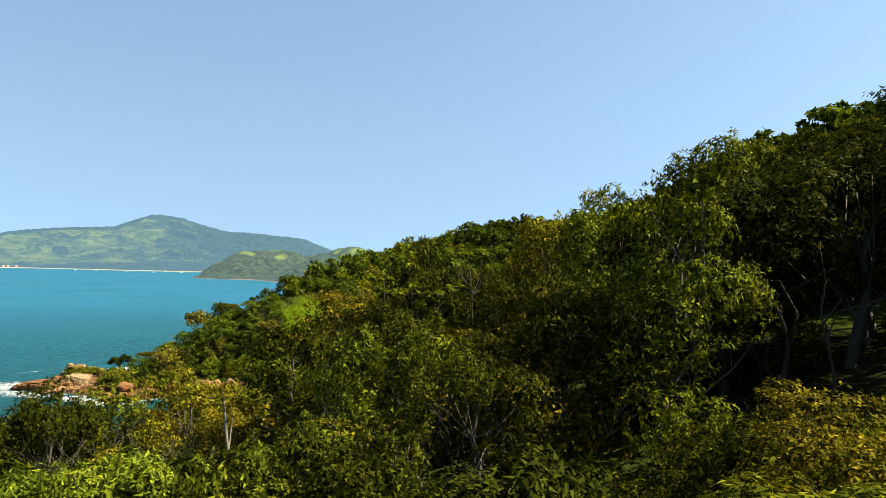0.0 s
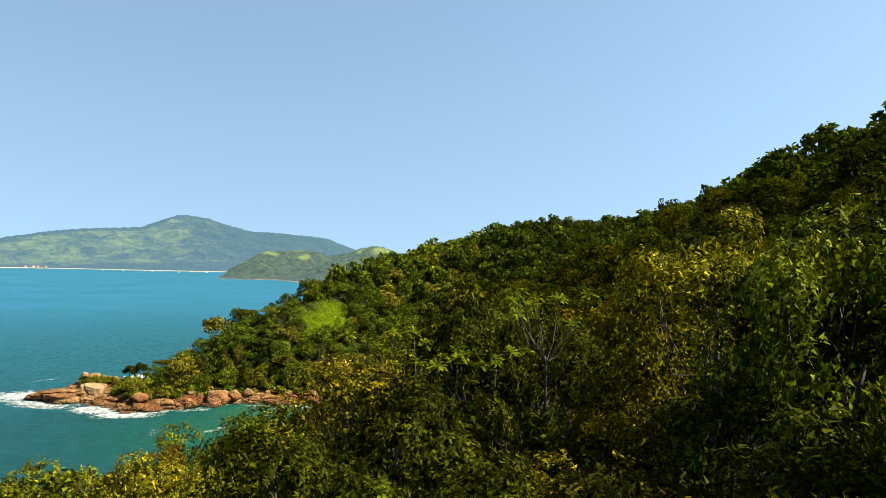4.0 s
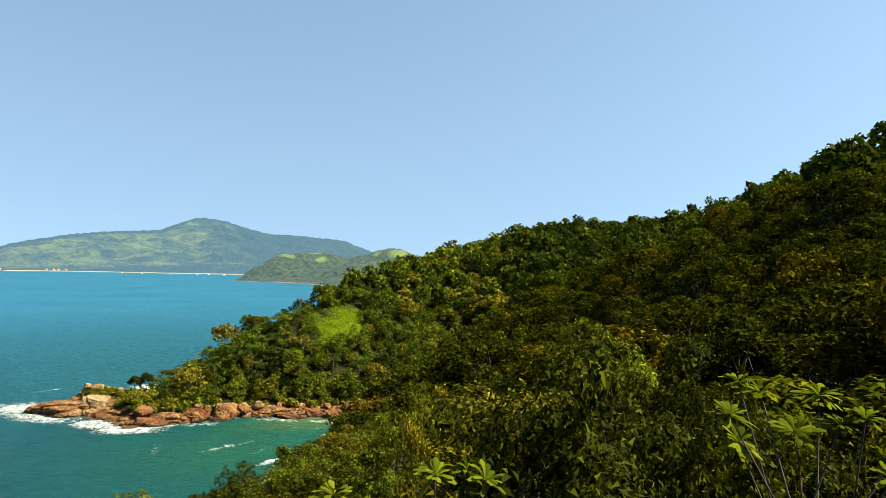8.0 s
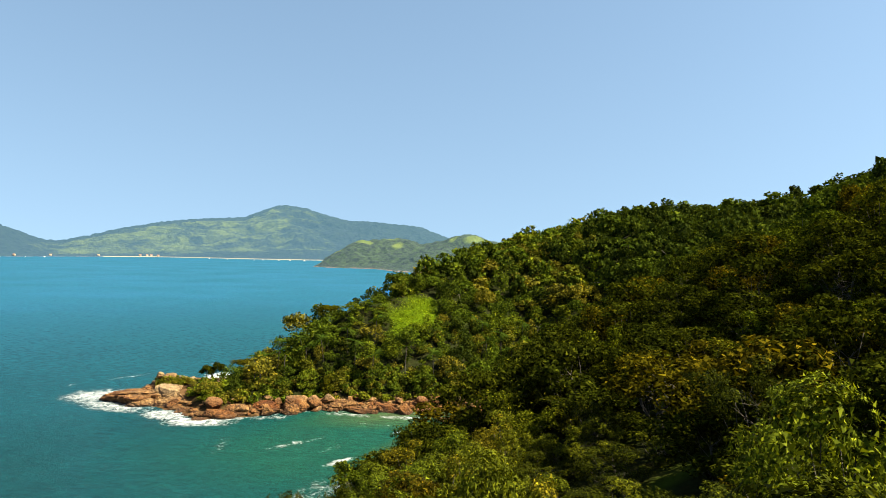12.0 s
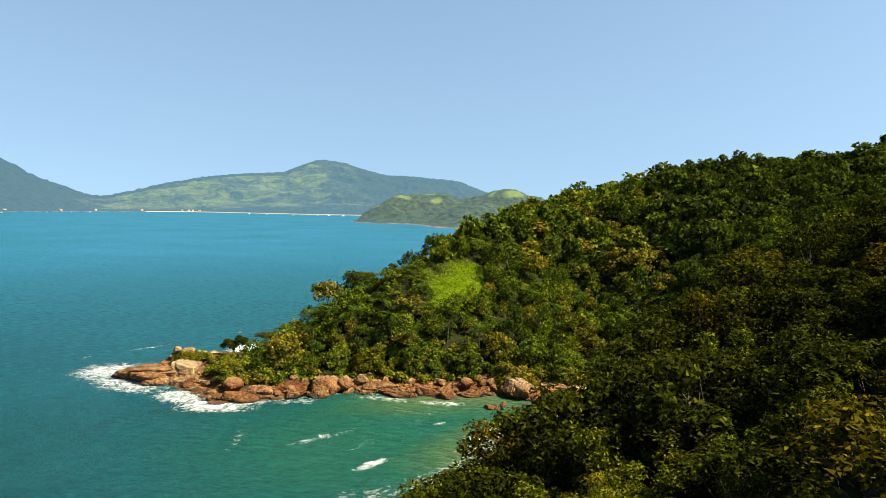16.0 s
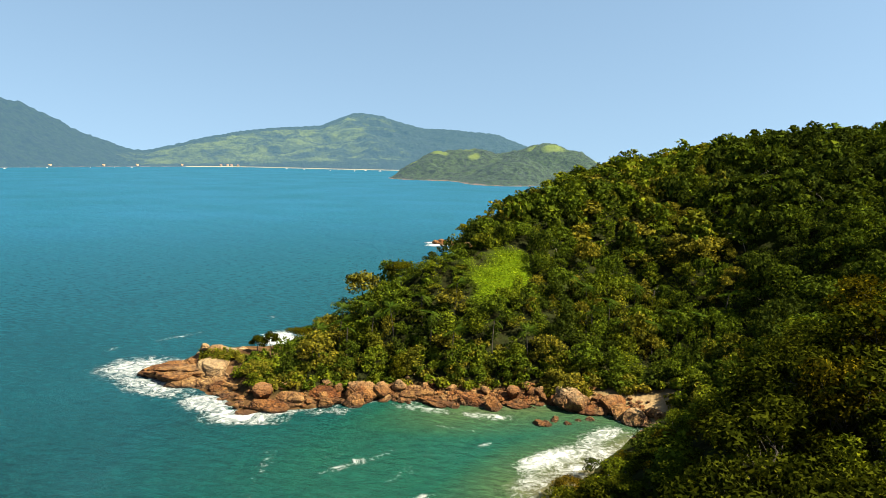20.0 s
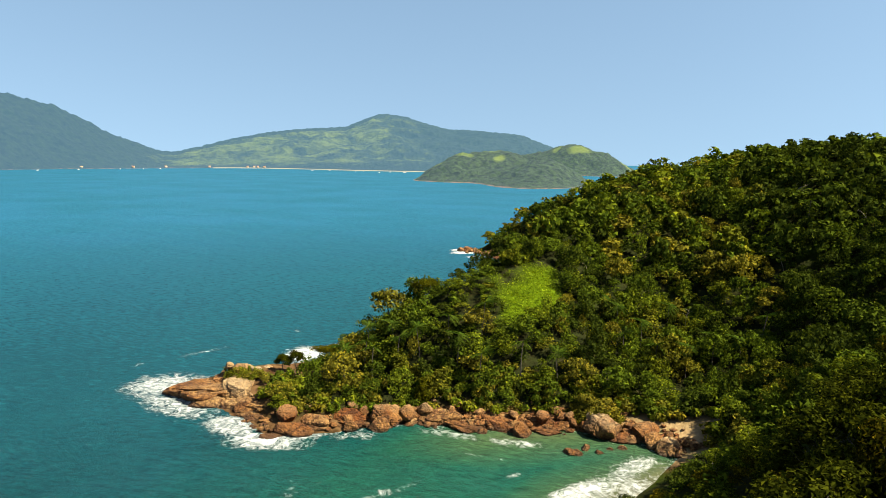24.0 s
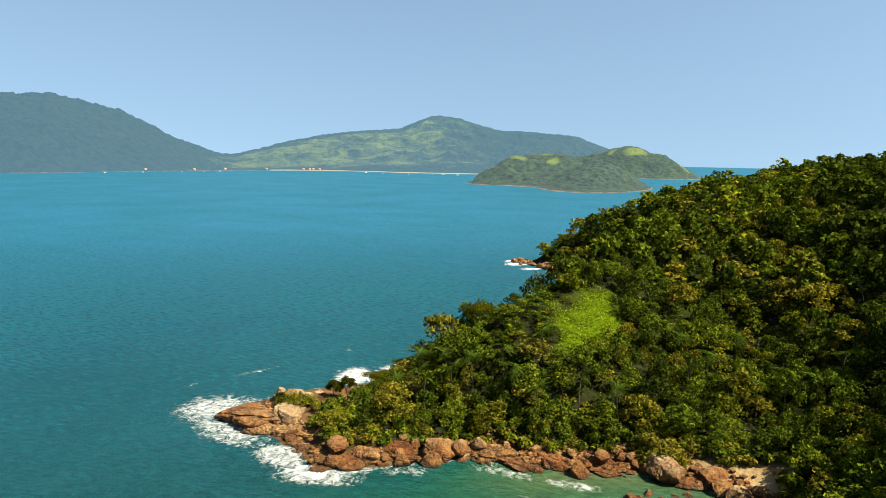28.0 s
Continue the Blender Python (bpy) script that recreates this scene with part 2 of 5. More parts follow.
m = Mat("sea_water")
pos = m.coords()
sep = m.t.nodes.new("ShaderNodeSeparateXYZ")
m.link(pos, sep.inputs[0])
shal = m.attr("shallow")
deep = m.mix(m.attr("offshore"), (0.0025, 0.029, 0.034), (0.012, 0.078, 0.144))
deep = m.mix(m.ramp(m.noise(0.012, 4.0), (0.35, (0, 0, 0)), (0.7, (0.5, 0.5, 0.5))), deep, (0.006, 0.058, 0.082))
shallow_col = m.ramp(shal, (0.0, (0.0, 0.034, 0.032)), (0.35, (0.006, 0.047, 0.031)), (0.7, (0.032, 0.062, 0.027)), (1.0, (0.1, 0.085, 0.042)))
blend = m.math("MULTIPLY_ADD", m.noise(0.09, 4.0), 0.35, m.math("MULTIPLY", shal, 2.2), clamp=True)
blend = m.math("MULTIPLY", blend, m.math("GREATER_THAN", shal, 0.001))
col = m.mix(blend, deep, shallow_col)
# wave faces lightened and darkened in colour, as light would shade the chop
wave_shade_map = m.node("ShaderNodeMapping", Scale=(0.35, 1.0, 1.0), Rotation=(0, 0, radians(12)))
m.link(pos, wave_shade_map.inputs[0])
faces = m.ramp(m.noise(1.0, 8.0, wave_shade_map.outputs[0], 0.72), (0.32, (0.6, 0.64, 0.68)), (0.5, (1.0, 1.0, 1.0)), (0.7, (1.5, 1.42, 1.3)))
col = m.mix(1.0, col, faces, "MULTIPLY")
foam_n = m.noise(0.42, 12.0, dist=1.8, rough=0.72)
lace = m.node("ShaderNodeTexVoronoi", Scale=0.9)
lace.feature = "DISTANCE_TO_EDGE"
warp = m.node("ShaderNodeTexNoise", Scale=0.5, Detail=7.0)
m.link(pos, warp.inputs["Vector"])
vadd = m.t.nodes.new("ShaderNodeVectorMath")
vadd.operation = "MULTIPLY_ADD"
vadd.inputs[1].default_value = (3.4, 3.4, 0)
m.link(warp.outputs["Color"], vadd.inputs[0])
m.link(pos, vadd.inputs[2])
m.link(vadd.outputs[0], lace.inputs["Vector"])
amount = m.attr("foam")
threads = m.ramp(lace.outputs["Distance"], (0.0, (1, 1, 1)), (0.16, (0, 0, 0)))
solid = m.math("ADD", m.math("MULTIPLY_ADD", amount, 1.8, -1.0), m.math("MULTIPLY_ADD", foam_n, 4.4, -2.2))
thin = m.math("ADD", m.math("MULTIPLY_ADD", amount, 1.3, -0.75), m.math("MULTIPLY_ADD", foam_n, 2.0, -1.0))
thin = m.math("ADD", thin, m.math("MULTIPLY", threads, 0.3))
foam = m.math("MAXIMUM", m.math("MULTIPLY", solid, 1.05, clamp=True), m.math("MULTIPLY", thin, 0.75, clamp=True))
foam = m.math("MINIMUM", m.math("MAXIMUM", foam, 0.0), 1.0)
foam = m.math("MULTIPLY", foam, m.math("GREATER_THAN", m.attr("foam"), 0.02))
col = m.mix(foam, col, (0.66, 0.67, 0.68))
m.base(col)
m.rough(m.math("MULTIPLY_ADD", foam, 0.6, 0.16))
m.b.inputs["Specular IOR Level"].default_value = 0.0
sc = m.node("ShaderNodeMapping", Scale=(0.6, 1.0, 1.0), Rotation=(0, 0, radians(18)))
m.link(pos, sc.inputs[0])
chop = m.math("ADD", m.noise(0.7, 7.0, sc.outputs[0], 0.68), m.math("MULTIPLY", m.noise(0.07, 3.0, sc.outputs[0]), 2.5))
chop = m.math("ADD", chop, m.math("MULTIPLY", foam, 0.5))
wave_n = m.bump(chop, 1.0, 0.75)
gloss = m.node("ShaderNodeBsdfGlossy", Roughness=0.22)
m.link(wave_n, gloss.inputs["Normal"])
face = m.node("ShaderNodeFresnel", IOR=1.25)
m.link(wave_n, face.inputs["Normal"])
mx = m.t.nodes.new("ShaderNodeMixShader")
m.link(m.math("MULTIPLY", m.math("MINIMUM", face.outputs[0], 0.13), m.math("SUBTRACT", 1.0, foam)), mx.inputs[0])
m.link(m.b.outputs[0], mx.inputs[1])
m.link(gloss.outputs[0], mx.inputs[2])
m.link(mx.outputs[0], m.out.inputs[0])
sea_mat = m.m


def hill_material(name, forest_a, forest_b, meadow, air, amount, meadow_cut, crown_scale, ragged_by=2.6):
    """Far wooded hills with clearings; a bluish glow mixed in imitates kilometres of air."""
    m = Mat(name)
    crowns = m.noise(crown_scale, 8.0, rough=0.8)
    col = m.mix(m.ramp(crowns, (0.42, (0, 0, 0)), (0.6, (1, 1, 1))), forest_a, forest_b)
    ragged = m.math("MULTIPLY_ADD", m.noise(0.011, 10.0, rough=0.74, dist=0.6), ragged_by, -0.5 * ragged_by)
    clear = m.ramp(m.math("SUBTRACT", m.math("ADD", ragged, m.attr("open_land")), meadow_cut), (0.0, (0, 0, 0)), (0.5, (0.9, 0.9, 0.9)))
    col = m.mix(clear, col, m.mix(m.noise(0.03, 4.0), meadow, (meadow[0] * 0.6, meadow[1] * 0.7, meadow[2])))
    foot = m.t.nodes.new("ShaderNodeSeparateXYZ")
    m.link(m.coords(), foot.inputs[0])
    shore = m.ramp(m.math("MULTIPLY_ADD", m.noise(0.05, 4.0), 0.8, m.math("MULTIPLY", foot.outputs["Z"], 0.12)), (0.4, (1, 1, 1)), (0.55, (0, 0, 0)))
    col = m.mix(shore, col, m.mix(m.noise(0.12, 5.0), (0.08, 0.04, 0.028), (0.28, 0.18, 0.13)))
    m.base(col)
    m.rough(0.95)
    m.bump(crowns, 1.0, 1.1 / crown_scale)
    # haze painted in: the surface itself glows a little blue
    haze_emit = m.node("ShaderNodeEmission", Color=(*air, 1), Strength=1.0)
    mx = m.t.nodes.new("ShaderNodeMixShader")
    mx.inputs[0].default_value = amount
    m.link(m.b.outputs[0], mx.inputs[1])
    m.link(haze_emit.outputs[0], mx.inputs[2])
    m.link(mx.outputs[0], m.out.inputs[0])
    return m.m


HAZE_COLOUR = (0.042, 0.107, 0.182)
far_mat = hill_material("far_hills", (0.003, 0.009, 0.005), (0.019, 0.034, 0.009), (0.18, 0.2, 0.02), HAZE_COLOUR, 0.43, 0.78, 0.06)
islet_mat = hill_material("islet_woods", (0.003, 0.009, 0.002), (0.036, 0.06, 0.009), (0.15, 0.18, 0.012), HAZE_COLOUR, 0.15, 0.3, 0.1, 1.6)


def plain(name, colour, rough=0.7, grain=6.0):
    m = Mat(name)
    m.base(m.mix(m.math("MULTIPLY", m.noise(grain, 4.0), 0.4), colour, (colour[0] * 0.6, colour[1] * 0.6, colour[2] * 0.6)))
    m.rough(rough)
    return m.m


white_paint = plain("white_paint", (0.55, 0.54, 0.52))
house_paint = plain("weathered_house_paint", (0.3, 0.25, 0.19))
roof_tile = plain("terracotta_roof", (0.32, 0.17, 0.1))
beach_sand = plain("pale_sand", (0.2, 0.185, 0.15), 0.95, 0.05)

# ---- mesh helpers ----
rng = np.random.default_rng(7)


def quads(name, verts, faces, mats=(), smooth=False):
    """A mesh of four-sided faces from arrays."""
    me = bpy.data.meshes.new(name)
    me.vertices.add(len(verts))
    me.vertices.foreach_set("co", np.ascontiguousarray(verts, dtype=np.float32).ravel())
    me.loops.add(faces.size)
    me.loops.foreach_set("vertex_index", np.ascontiguousarray(faces, dtype=np.int32).ravel())
    me.polygons.add(len(faces))
    me.polygons.foreach_set("loop_start", np.arange(0, faces.size, faces.shape[1], dtype=np.int32))
    if smooth:
        me.polygons.foreach_set("use_smooth", np.ones(len(faces), dtype=bool))
    for mat in mats:
        me.materials.append(mat)
    me.update(calc_edges=True)
    return me


def point_values(me, name, values):
    a = me.attributes.new(name, "FLOAT", "POINT")
    a.data.foreach_set("value", np.ascontiguousarray(values, dtype=np.float32).ravel())


def join_arrays(parts):
    vs, fs, n = [], [], 0
    for v, f in parts:
        vs.append(v)
        fs.append(f + n)
        n += len(v)
    return np.concatenate(vs), np.concatenate(fs)


def tube(points, radii, sides=6):
    """A tapered tube along points."""
    p = np.asarray(points, float)
    d = np.gradient(p, axis=0)
    d /= np.linalg.norm(d, axis=1, keepdims=True) + 1e-9
    ref = np.where(np.abs(d[:, 2:3]) < 0.9, [[0, 0, 1.0]], [[1.0, 0, 0]])
    u = np.cross(d, ref)
    u /= np.linalg.norm(u, axis=1, keepdims=True) + 1e-9
    w = np.cross(d, u)
    a = np.linspace(0, 2 * np.pi, sides, endpoint=False)
    r = np.asarray(radii)[:, None, None]
    v = p[:, None] + r * (np.cos(a)[None, :, None] * u[:, None] + np.sin(a)[None, :, None] * w[:, None])
    n = len(p)
    i, j = np.meshgrid(np.arange(n - 1), np.arange(sides), indexing="ij")
    k = (j + 1) % sides
    f = np.stack([i * sides + j, i * sides + k, (i + 1) * sides + k, (i + 1) * sides + j], -1).reshape(-1, 4)
    return v.reshape(-1, 3), f


def leaf_quads(pos, out, size, aspect, g, droop=0.35, fold=0.18, loose=0.45):
    """One folded, pointed leaf at each place, facing roughly outwards."""
    n = len(pos)
    nrm = out + g.normal(0, loose, (n, 3)) + [0, 0, 0.35]
    nrm /= np.linalg.norm(nrm, axis=1, keepdims=True)
    t = np.cross(nrm, g.normal(0, 1, (n, 3)))
    t = t + out * 0.5 - np.array([0, 0, droop])
    t -= nrm * (t * nrm).sum(1, keepdims=True)
    t /= np.linalg.norm(t, axis=1, keepdims=True) + 1e-9
    s = np.cross(nrm, t)
    L = (np.asarray(size) * g.uniform(0.65, 1.3, n))[:, None]
    W = L * aspect * 0.5
    a = pos - t * L * 0.5
    b = pos + s * W + nrm * L * fold
    c = pos + t * L * 0.5
    d = pos - s * W + nrm * L * fold
    v = np.stack([a, b, c, d], 1).reshape(-1, 3)
    return v, np.arange(4 * n).reshape(-1, 4)


def leaf_rosettes(tips, out, per, size, aspect, g, droop=0.45, fold=0.16):
    """Rosettes of long pointed leaves at twig ends, spread round the twig and hanging a little."""
    n = len(tips)
    ref = np.where(np.abs(out[:, 2:3]) < 0.9, [[0, 0, 1.0]], [[1.0, 0, 0]])
    u = np.cross(out, ref)
    u /= np.linalg.norm(u, axis=1, keepdims=True) + 1e-9
    w = np.cross(out, u)
    a = (np.arange(per)[None] * (6.283 / per) + g.uniform(0, 6.283, (n, 1)) + g.normal(0, 0.35, (n, per)))[..., None]
    d = u[:, None] * np.cos(a) + w[:, None] * np.sin(a) + out[:, None] * g.uniform(0.0, 0.9, (n, per, 1)) - np.array([0, 0, 1.0]) * (droop * g.uniform(0.2, 1.4, (n, per, 1)))
    d = (d / (np.linalg.norm(d, axis=2, keepdims=True) + 1e-9)).reshape(-1, 3)
    up = np.repeat(out, per, 0) + np.array([0, 0, 0.5]) + g.normal(0, 0.35, (n * per, 3))
    up -= d * (up * d).sum(1, keepdims=True)
    up /= np.linalg.norm(up, axis=1, keepdims=True) + 1e-9
    side = np.cross(d, up)
    L = (size * g.uniform(0.6, 1.3, n * per))[:, None]
    W = L * aspect * 0.5
    base = np.repeat(tips, per, 0) + g.normal(0, 0.25 * size, (n * per, 3))
    v = np.stack([base + d * L * 0.1 + side * W, base + d * L - up * L * fold, base + d * L * 0.1 - side * W], 1).reshape(-1, 3)
    return v, np.arange(3 * n * per).reshape(-1, 3)


def leaf_tris(pos, out, size, g, loose=0.9, narrow=0.42):
    """One three-cornered tuft of leaves at each place, for crowns far off."""
    n = len(pos)
    nrm = out + g.normal(0, loose, (n, 3)) + [0, 0, 0.3]
    nrm /= np.linalg.norm(nrm, axis=1, keepdims=True)
    t = np.cross(nrm, g.normal(0, 1, (n, 3)))
    t /= np.linalg.norm(t, axis=1, keepdims=True) + 1e-9
    s = np.cross(nrm, t)
    L = (size * g.uniform(0.6, 1.35, n))[:, None]
    v = np.stack([pos + t * L * 0.6, pos - t * L * 0.4 + s * L * narrow, pos - t * L * 0.4 - s * L * narrow], 1).reshape(-1, 3)
    return v, np.arange(3 * n).reshape(-1, 3)


def crown_shape(g, h, r, style):
    """The lobes of a crown: centres and radii."""
    if style == "umbrella":
        k = 9
        a = g.uniform(0, 6.283, k)
        q = r * np.sqrt(g.uniform(0.05, 1, k)) * 0.8
        c = np.stack([q * np.cos(a), q * np.sin(a), h - r * 0.3 - 0.12 * q + g.normal(0, 0.15, k)], 1)
        rad = g.uniform(0.28, 0.42, k) * r
        squash = 0.5
    elif style == "tall":
        k = 15
        z = np.linspace(0.3, 0.92, k) * h
        a = g.uniform(0, 6.283, k)
        q = r * 0.55 * g.uniform(0.2, 1, k)
        c = np.stack([q * np.cos(a), q * np.sin(a), z], 1)
        rad = g.uniform(0.32, 0.55, k) * r * (1.1 - 0.45 * np.linspace(0, 1, k))
        squash = 0.8
    elif style == "shrub":
        k = 7
        a = g.uniform(0, 6.283, k)
        q = r * np.sqrt(g.uniform(0, 1, k)) * 0.7
        c = np.stack([q * np.cos(a), q * np.sin(a), h * g.uniform(0.3, 0.75, k)], 1)
        rad = g.uniform(0.35, 0.5, k) * r
        squash = 0.85
    else:
        k, low = 19, 0.9 if style == "canopy" else 1.2
        a = np.arange(k) * 2.4 + g.uniform(0, 1, k)
        u = g.uniform(0, 1, k)
        q = r * 0.76 * np.sqrt(u)
        c = np.stack([q * np.cos(a), q * np.sin(a), h - r * 0.32 - r * low * u * g.uniform(0.3, 1.3, k)], 1)
        rad = g.uniform(0.2, 0.36, k) * r
        squash = 0.78
    return c, rad, squash


def tree_arrays(seed, h, r, style, leaves, leaf, aspect=0.45, loose=0.45, droop=0.35, tufts=False, whorl=0, inner=0.2):
    """Trunk with limbs, and a crown of single leaves, as arrays."""
    g = np.random.default_rng(seed)
    c, rad, squash = crown_shape(g, h, r, style)
    weight = rad**2
    which = g.choice(len(c), leaves * 2, p=weight / weight.sum())
    d = g.normal(0, 1, (leaves * 2, 3))
    d[:, 2] = d[:, 2] + 0.35
    d /= np.linalg.norm(d, axis=1, keepdims=True)
    depth = 1 - 0.3 * g.uniform(0, 1, leaves * 2) ** 2
    bumps = 1 + 0.16 * np.sin(d[:, :1] * 7 + which[:, None]) * np.cos(d[:, 1:2] * 6 - which[:, None])
    p = c[which] + d * (rad[which] * depth)[:, None] * bumps * [1, 1, squash]
    keep = np.ones(len(p), bool)
    for k in range(len(c)):
        q = (p - c[k]) / (rad[k] * np.array([1, 1, squash]))
        keep &= (which == k) | ((q**2).sum(1) > 0.62)
    keep &= p[:, 2] > 0.05
    if whorl:
        keep &= np.sin(p[:, 0] * 3.1 + seed) + np.sin(p[:, 1] * 3.4 - seed) + np.sin(p[:, 2] * 3.9) > -0.05
    p, d = p[keep][:leaves], d[keep][:leaves]
    # fuller sprays inside the crown, in its shade
    k = int(leaves * inner)
    which = g.choice(len(c), k, p=weight / weight.sum())
    e = g.normal(0, 1, (k, 3))
    e /= np.linalg.norm(e, axis=1, keepdims=True)
    deep = c[which] + e * (rad[which] * g.uniform(0.05, 0.66, k))[:, None] * [1, 1, squash]
    if whorl:
        crown = join_arrays([leaf_rosettes(p[:leaves // whorl], d[:leaves // whorl], whorl, leaf, aspect, g, droop), leaf_tris(deep, e, leaf * 1.3, g, 1.0, 0.3)])
    elif tufts:
        crown = join_arrays([leaf_tris(p, d, leaf, g, loose, aspect * 0.5), leaf_tris(deep, e, leaf * 1.5, g, 1.0)])
    else:
        crown = join_arrays([leaf_quads(p, d, leaf, aspect, g, droop, loose=loose), leaf_quads(deep, e, leaf * 2.0, 0.6, g, loose=1.0)])
    base = max(0.04, 0.02 * h)
    top = np.array([g.normal(0, 0.06 * h), g.normal(0, 0.06 * h), h * 0.6])
    z = np.linspace(0, 1, 6)
    line = np.stack([top[0] * z**1.5, top[1] * z**1.5, -0.8 + (top[2] + 0.8) * z], 1)
    line[1:-1, :2] += g.normal(0, 0.03 * h, (4, 2))
    wood = [tube(line, base * (1.15 - 0.75 * z), 6)]
    for k in range(len(c)):
        start = line[2 + k % 4]
        mid = (start + c[k]) / 2 + g.normal(0, 0.08 * r, 3) + [0, 0, -0.06 * r]
        wood.append(tube([start, mid, c[k], c[k] + (c[k] - mid) * 0.15 - [0, 0, 0.1 * r]], base * np.array([0.2, 0.14, 0.09, 0.04]), 3))
    return join_arrays(wood), crown


def part(name, me, parent, label=""):
    ob = new(name, me)
    ob.parent = parent
    if label:
        ob["label"] = label
    return ob


# ---- plan of the land ----
SHORE = np.array([
    (-90, -220), (-66, -60), (-54, 0), (-44, 50), (-34, 95), (-27, 125), (-20, 150), (-13, 168), (-9, 179), (-20, 184), (-33, 181),
    (-44, 178), (-55, 176), (-63, 170), (-76, 162), (-90, 169), (-105, 175), (-107, 181), (-98, 195), (-90, 202), (-82, 214), (-70, 240),
    (-66, 285), (-68, 330), (-82, 362), (-90, 382), (-106, 398), (-102, 412), (-84, 432), (-50, 520), (60, 620), (260, 640), (420, 300), (380, -220)], float)


def inland(x, y):
    """Distance from the shore line, positive on land."""
    p = np.stack([x, y], -1)
    best = np.full(x.shape, 1e9)
    inside = np.zeros(x.shape, bool)
    for a, b in zip(SHORE, np.roll(SHORE, -1, 0)):
        ab = b - a
        t = np.clip(((p - a) @ ab) / (ab @ ab), 0, 1)
        q = p - (a + t[..., None] * ab)
        best = np.minimum(best, np.hypot(q[..., 0], q[..., 1]))
        cross = ((a[1] > y) != (b[1] > y)) & (x < (b[0] - a[0]) * (y - a[1]) / (b[1] - a[1] + 1e-12) + a[0])
        inside ^= cross
    return np.where(inside, best, -best)


# hills and hollows: x, y, radius, height
HILLS = [
    (0, -60, 60, 8.4), (70, -40, 70, 24.1), (0, 25, 38, 7.4), (120, 60, 80, 59.0), (50, 115, 48, 12.1), (15, 150, 34, 3.6),
    (75, 190, 55, 12.6), (130, 250, 90, 60.9), (-40, 205, 26, 9.9), (-5, 200, 34, -15.7), (25, 275, 48, 31.5), (95, 330, 70, 13.9), (-20, 345, 42, 14.9),
    (-70, 400, 36, 8.2), (-50, 300, 40, -4.3), (40, 420, 80, 37.5), (30, 215, 36, 1.9), (-68, 196, 24, -7.2), (-60, 250, 30, 30.2), (60, 260, 50, -26.5),
    (-45, 360, 30, 4.8), (90, 140, 50, 4.4), (-30, 270, 24, 4.3), (-60, 206, 15, 8.0)]


def wobble(x, y, s, seed=0.0):
    """Cheap smooth noise, about -1 to 1."""
    return (np.sin(x / s + 1.3 * np.sin(y / s * 0.7 + seed)) + np.sin(y / s * 1.1 + 1.7 * np.sin(x / s * 0.8 + 2 * seed) + seed)) * 0.5


def ground(x, y):
    """Height of the land over the sea."""
    x, y = np.asarray(x, float), np.asarray(y, float)
    d = inland(x, y)
    top = np.full(x.shape, 6.0)
    for hx, hy, r, h in HILLS:
        top = top + h * np.exp(-((x - hx) ** 2 + (y - hy) ** 2) / (2 * (0.75 * r) ** 2))
    ramp = np.where(d < 5, 0.35 * d, 1.75 + 0.95 * (d - 5))
    k = 2.0
    z = -k * np.log(np.exp(-np.clip(ramp, -20, 80) / k) + np.exp(-np.clip(top, 1, 90) / k))
    z = z + 0.5 * wobble(x, y, 4.0) * np.clip(d / 10, 0, 1) + 0.25 * wobble(x, y, 1.6, 2) * np.clip(d, 0, 1)
    return np.where(d < 0, np.maximum(0.45 * d, -6), z)


def at_ground(x, y):
    return float(ground(np.array([x]), np.array([y]))[0])


def grid(xs, ys):
    gx, gy = np.meshgrid(xs, ys, indexing="ij")
    n, k = len(xs), len(ys)
    i, j = np.meshgrid(np.arange(n - 1), np.arange(k - 1), indexing="ij")
    f = np.stack([i * k + j, (i + 1) * k + j, (i + 1) * k + j + 1, i * k + j + 1], -1).reshape(-1, 4)
    return gx, gy, f


def spot(x, y, cx, cy, rx, ry, turn=0.0):
    """1 inside an ellipse, falling to 0 at its rim."""
    c, s = math.cos(radians(turn)), math.sin(radians(turn))
    u, v = ((x - cx) * c + (y - cy) * s) / rx, (-(x - cx) * s + (y - cy) * c) / ry
    return np.clip(1.6 - 1.6 * np.sqrt(u * u + v * v), 0, 1)


LAWN = (-39.5, 211, 6.2, 14.5, -12)


def clearing(x, y):
    """1 in the overgrown clearing on the point, with a ragged edge."""
    return np.clip((spot(x, y, *LAWN) + 0.3 * wobble(x, y, 2.6, 1.0) - 0.18) * 4, 0, 1)


# ---- land and sea ----
gx, gy, gf = grid(np.arange(-125, 232, 2.4), np.arange(-60, 640, 2.4))
gz = ground(gx, gy)
gd = inland(gx, gy)
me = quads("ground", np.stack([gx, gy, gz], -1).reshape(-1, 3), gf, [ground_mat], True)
on_point = (gy > 172) & (gx < -6) | (gy > 150) & (gx < -45)
tip = np.clip((-80 - gx) / 4, 0, 1) * (np.abs(gy - 185) < 20)
point_values(me, "rocky", np.maximum(np.clip(1.3 - np.abs(gd - 2) / 3.2, 0, 1), tip) * on_point * (gy < 300))
point_values(me, "sandy", spot(gx, gy, -11.5, 183, 12, 10, 0) * (gz < 6))
point_values(me, "grassy", clearing(gx, gy))
land = tagged(new("ground", me), "steep leaf-littered hillside falling to red rock and a small sandy cove", "ground", kind="structure")

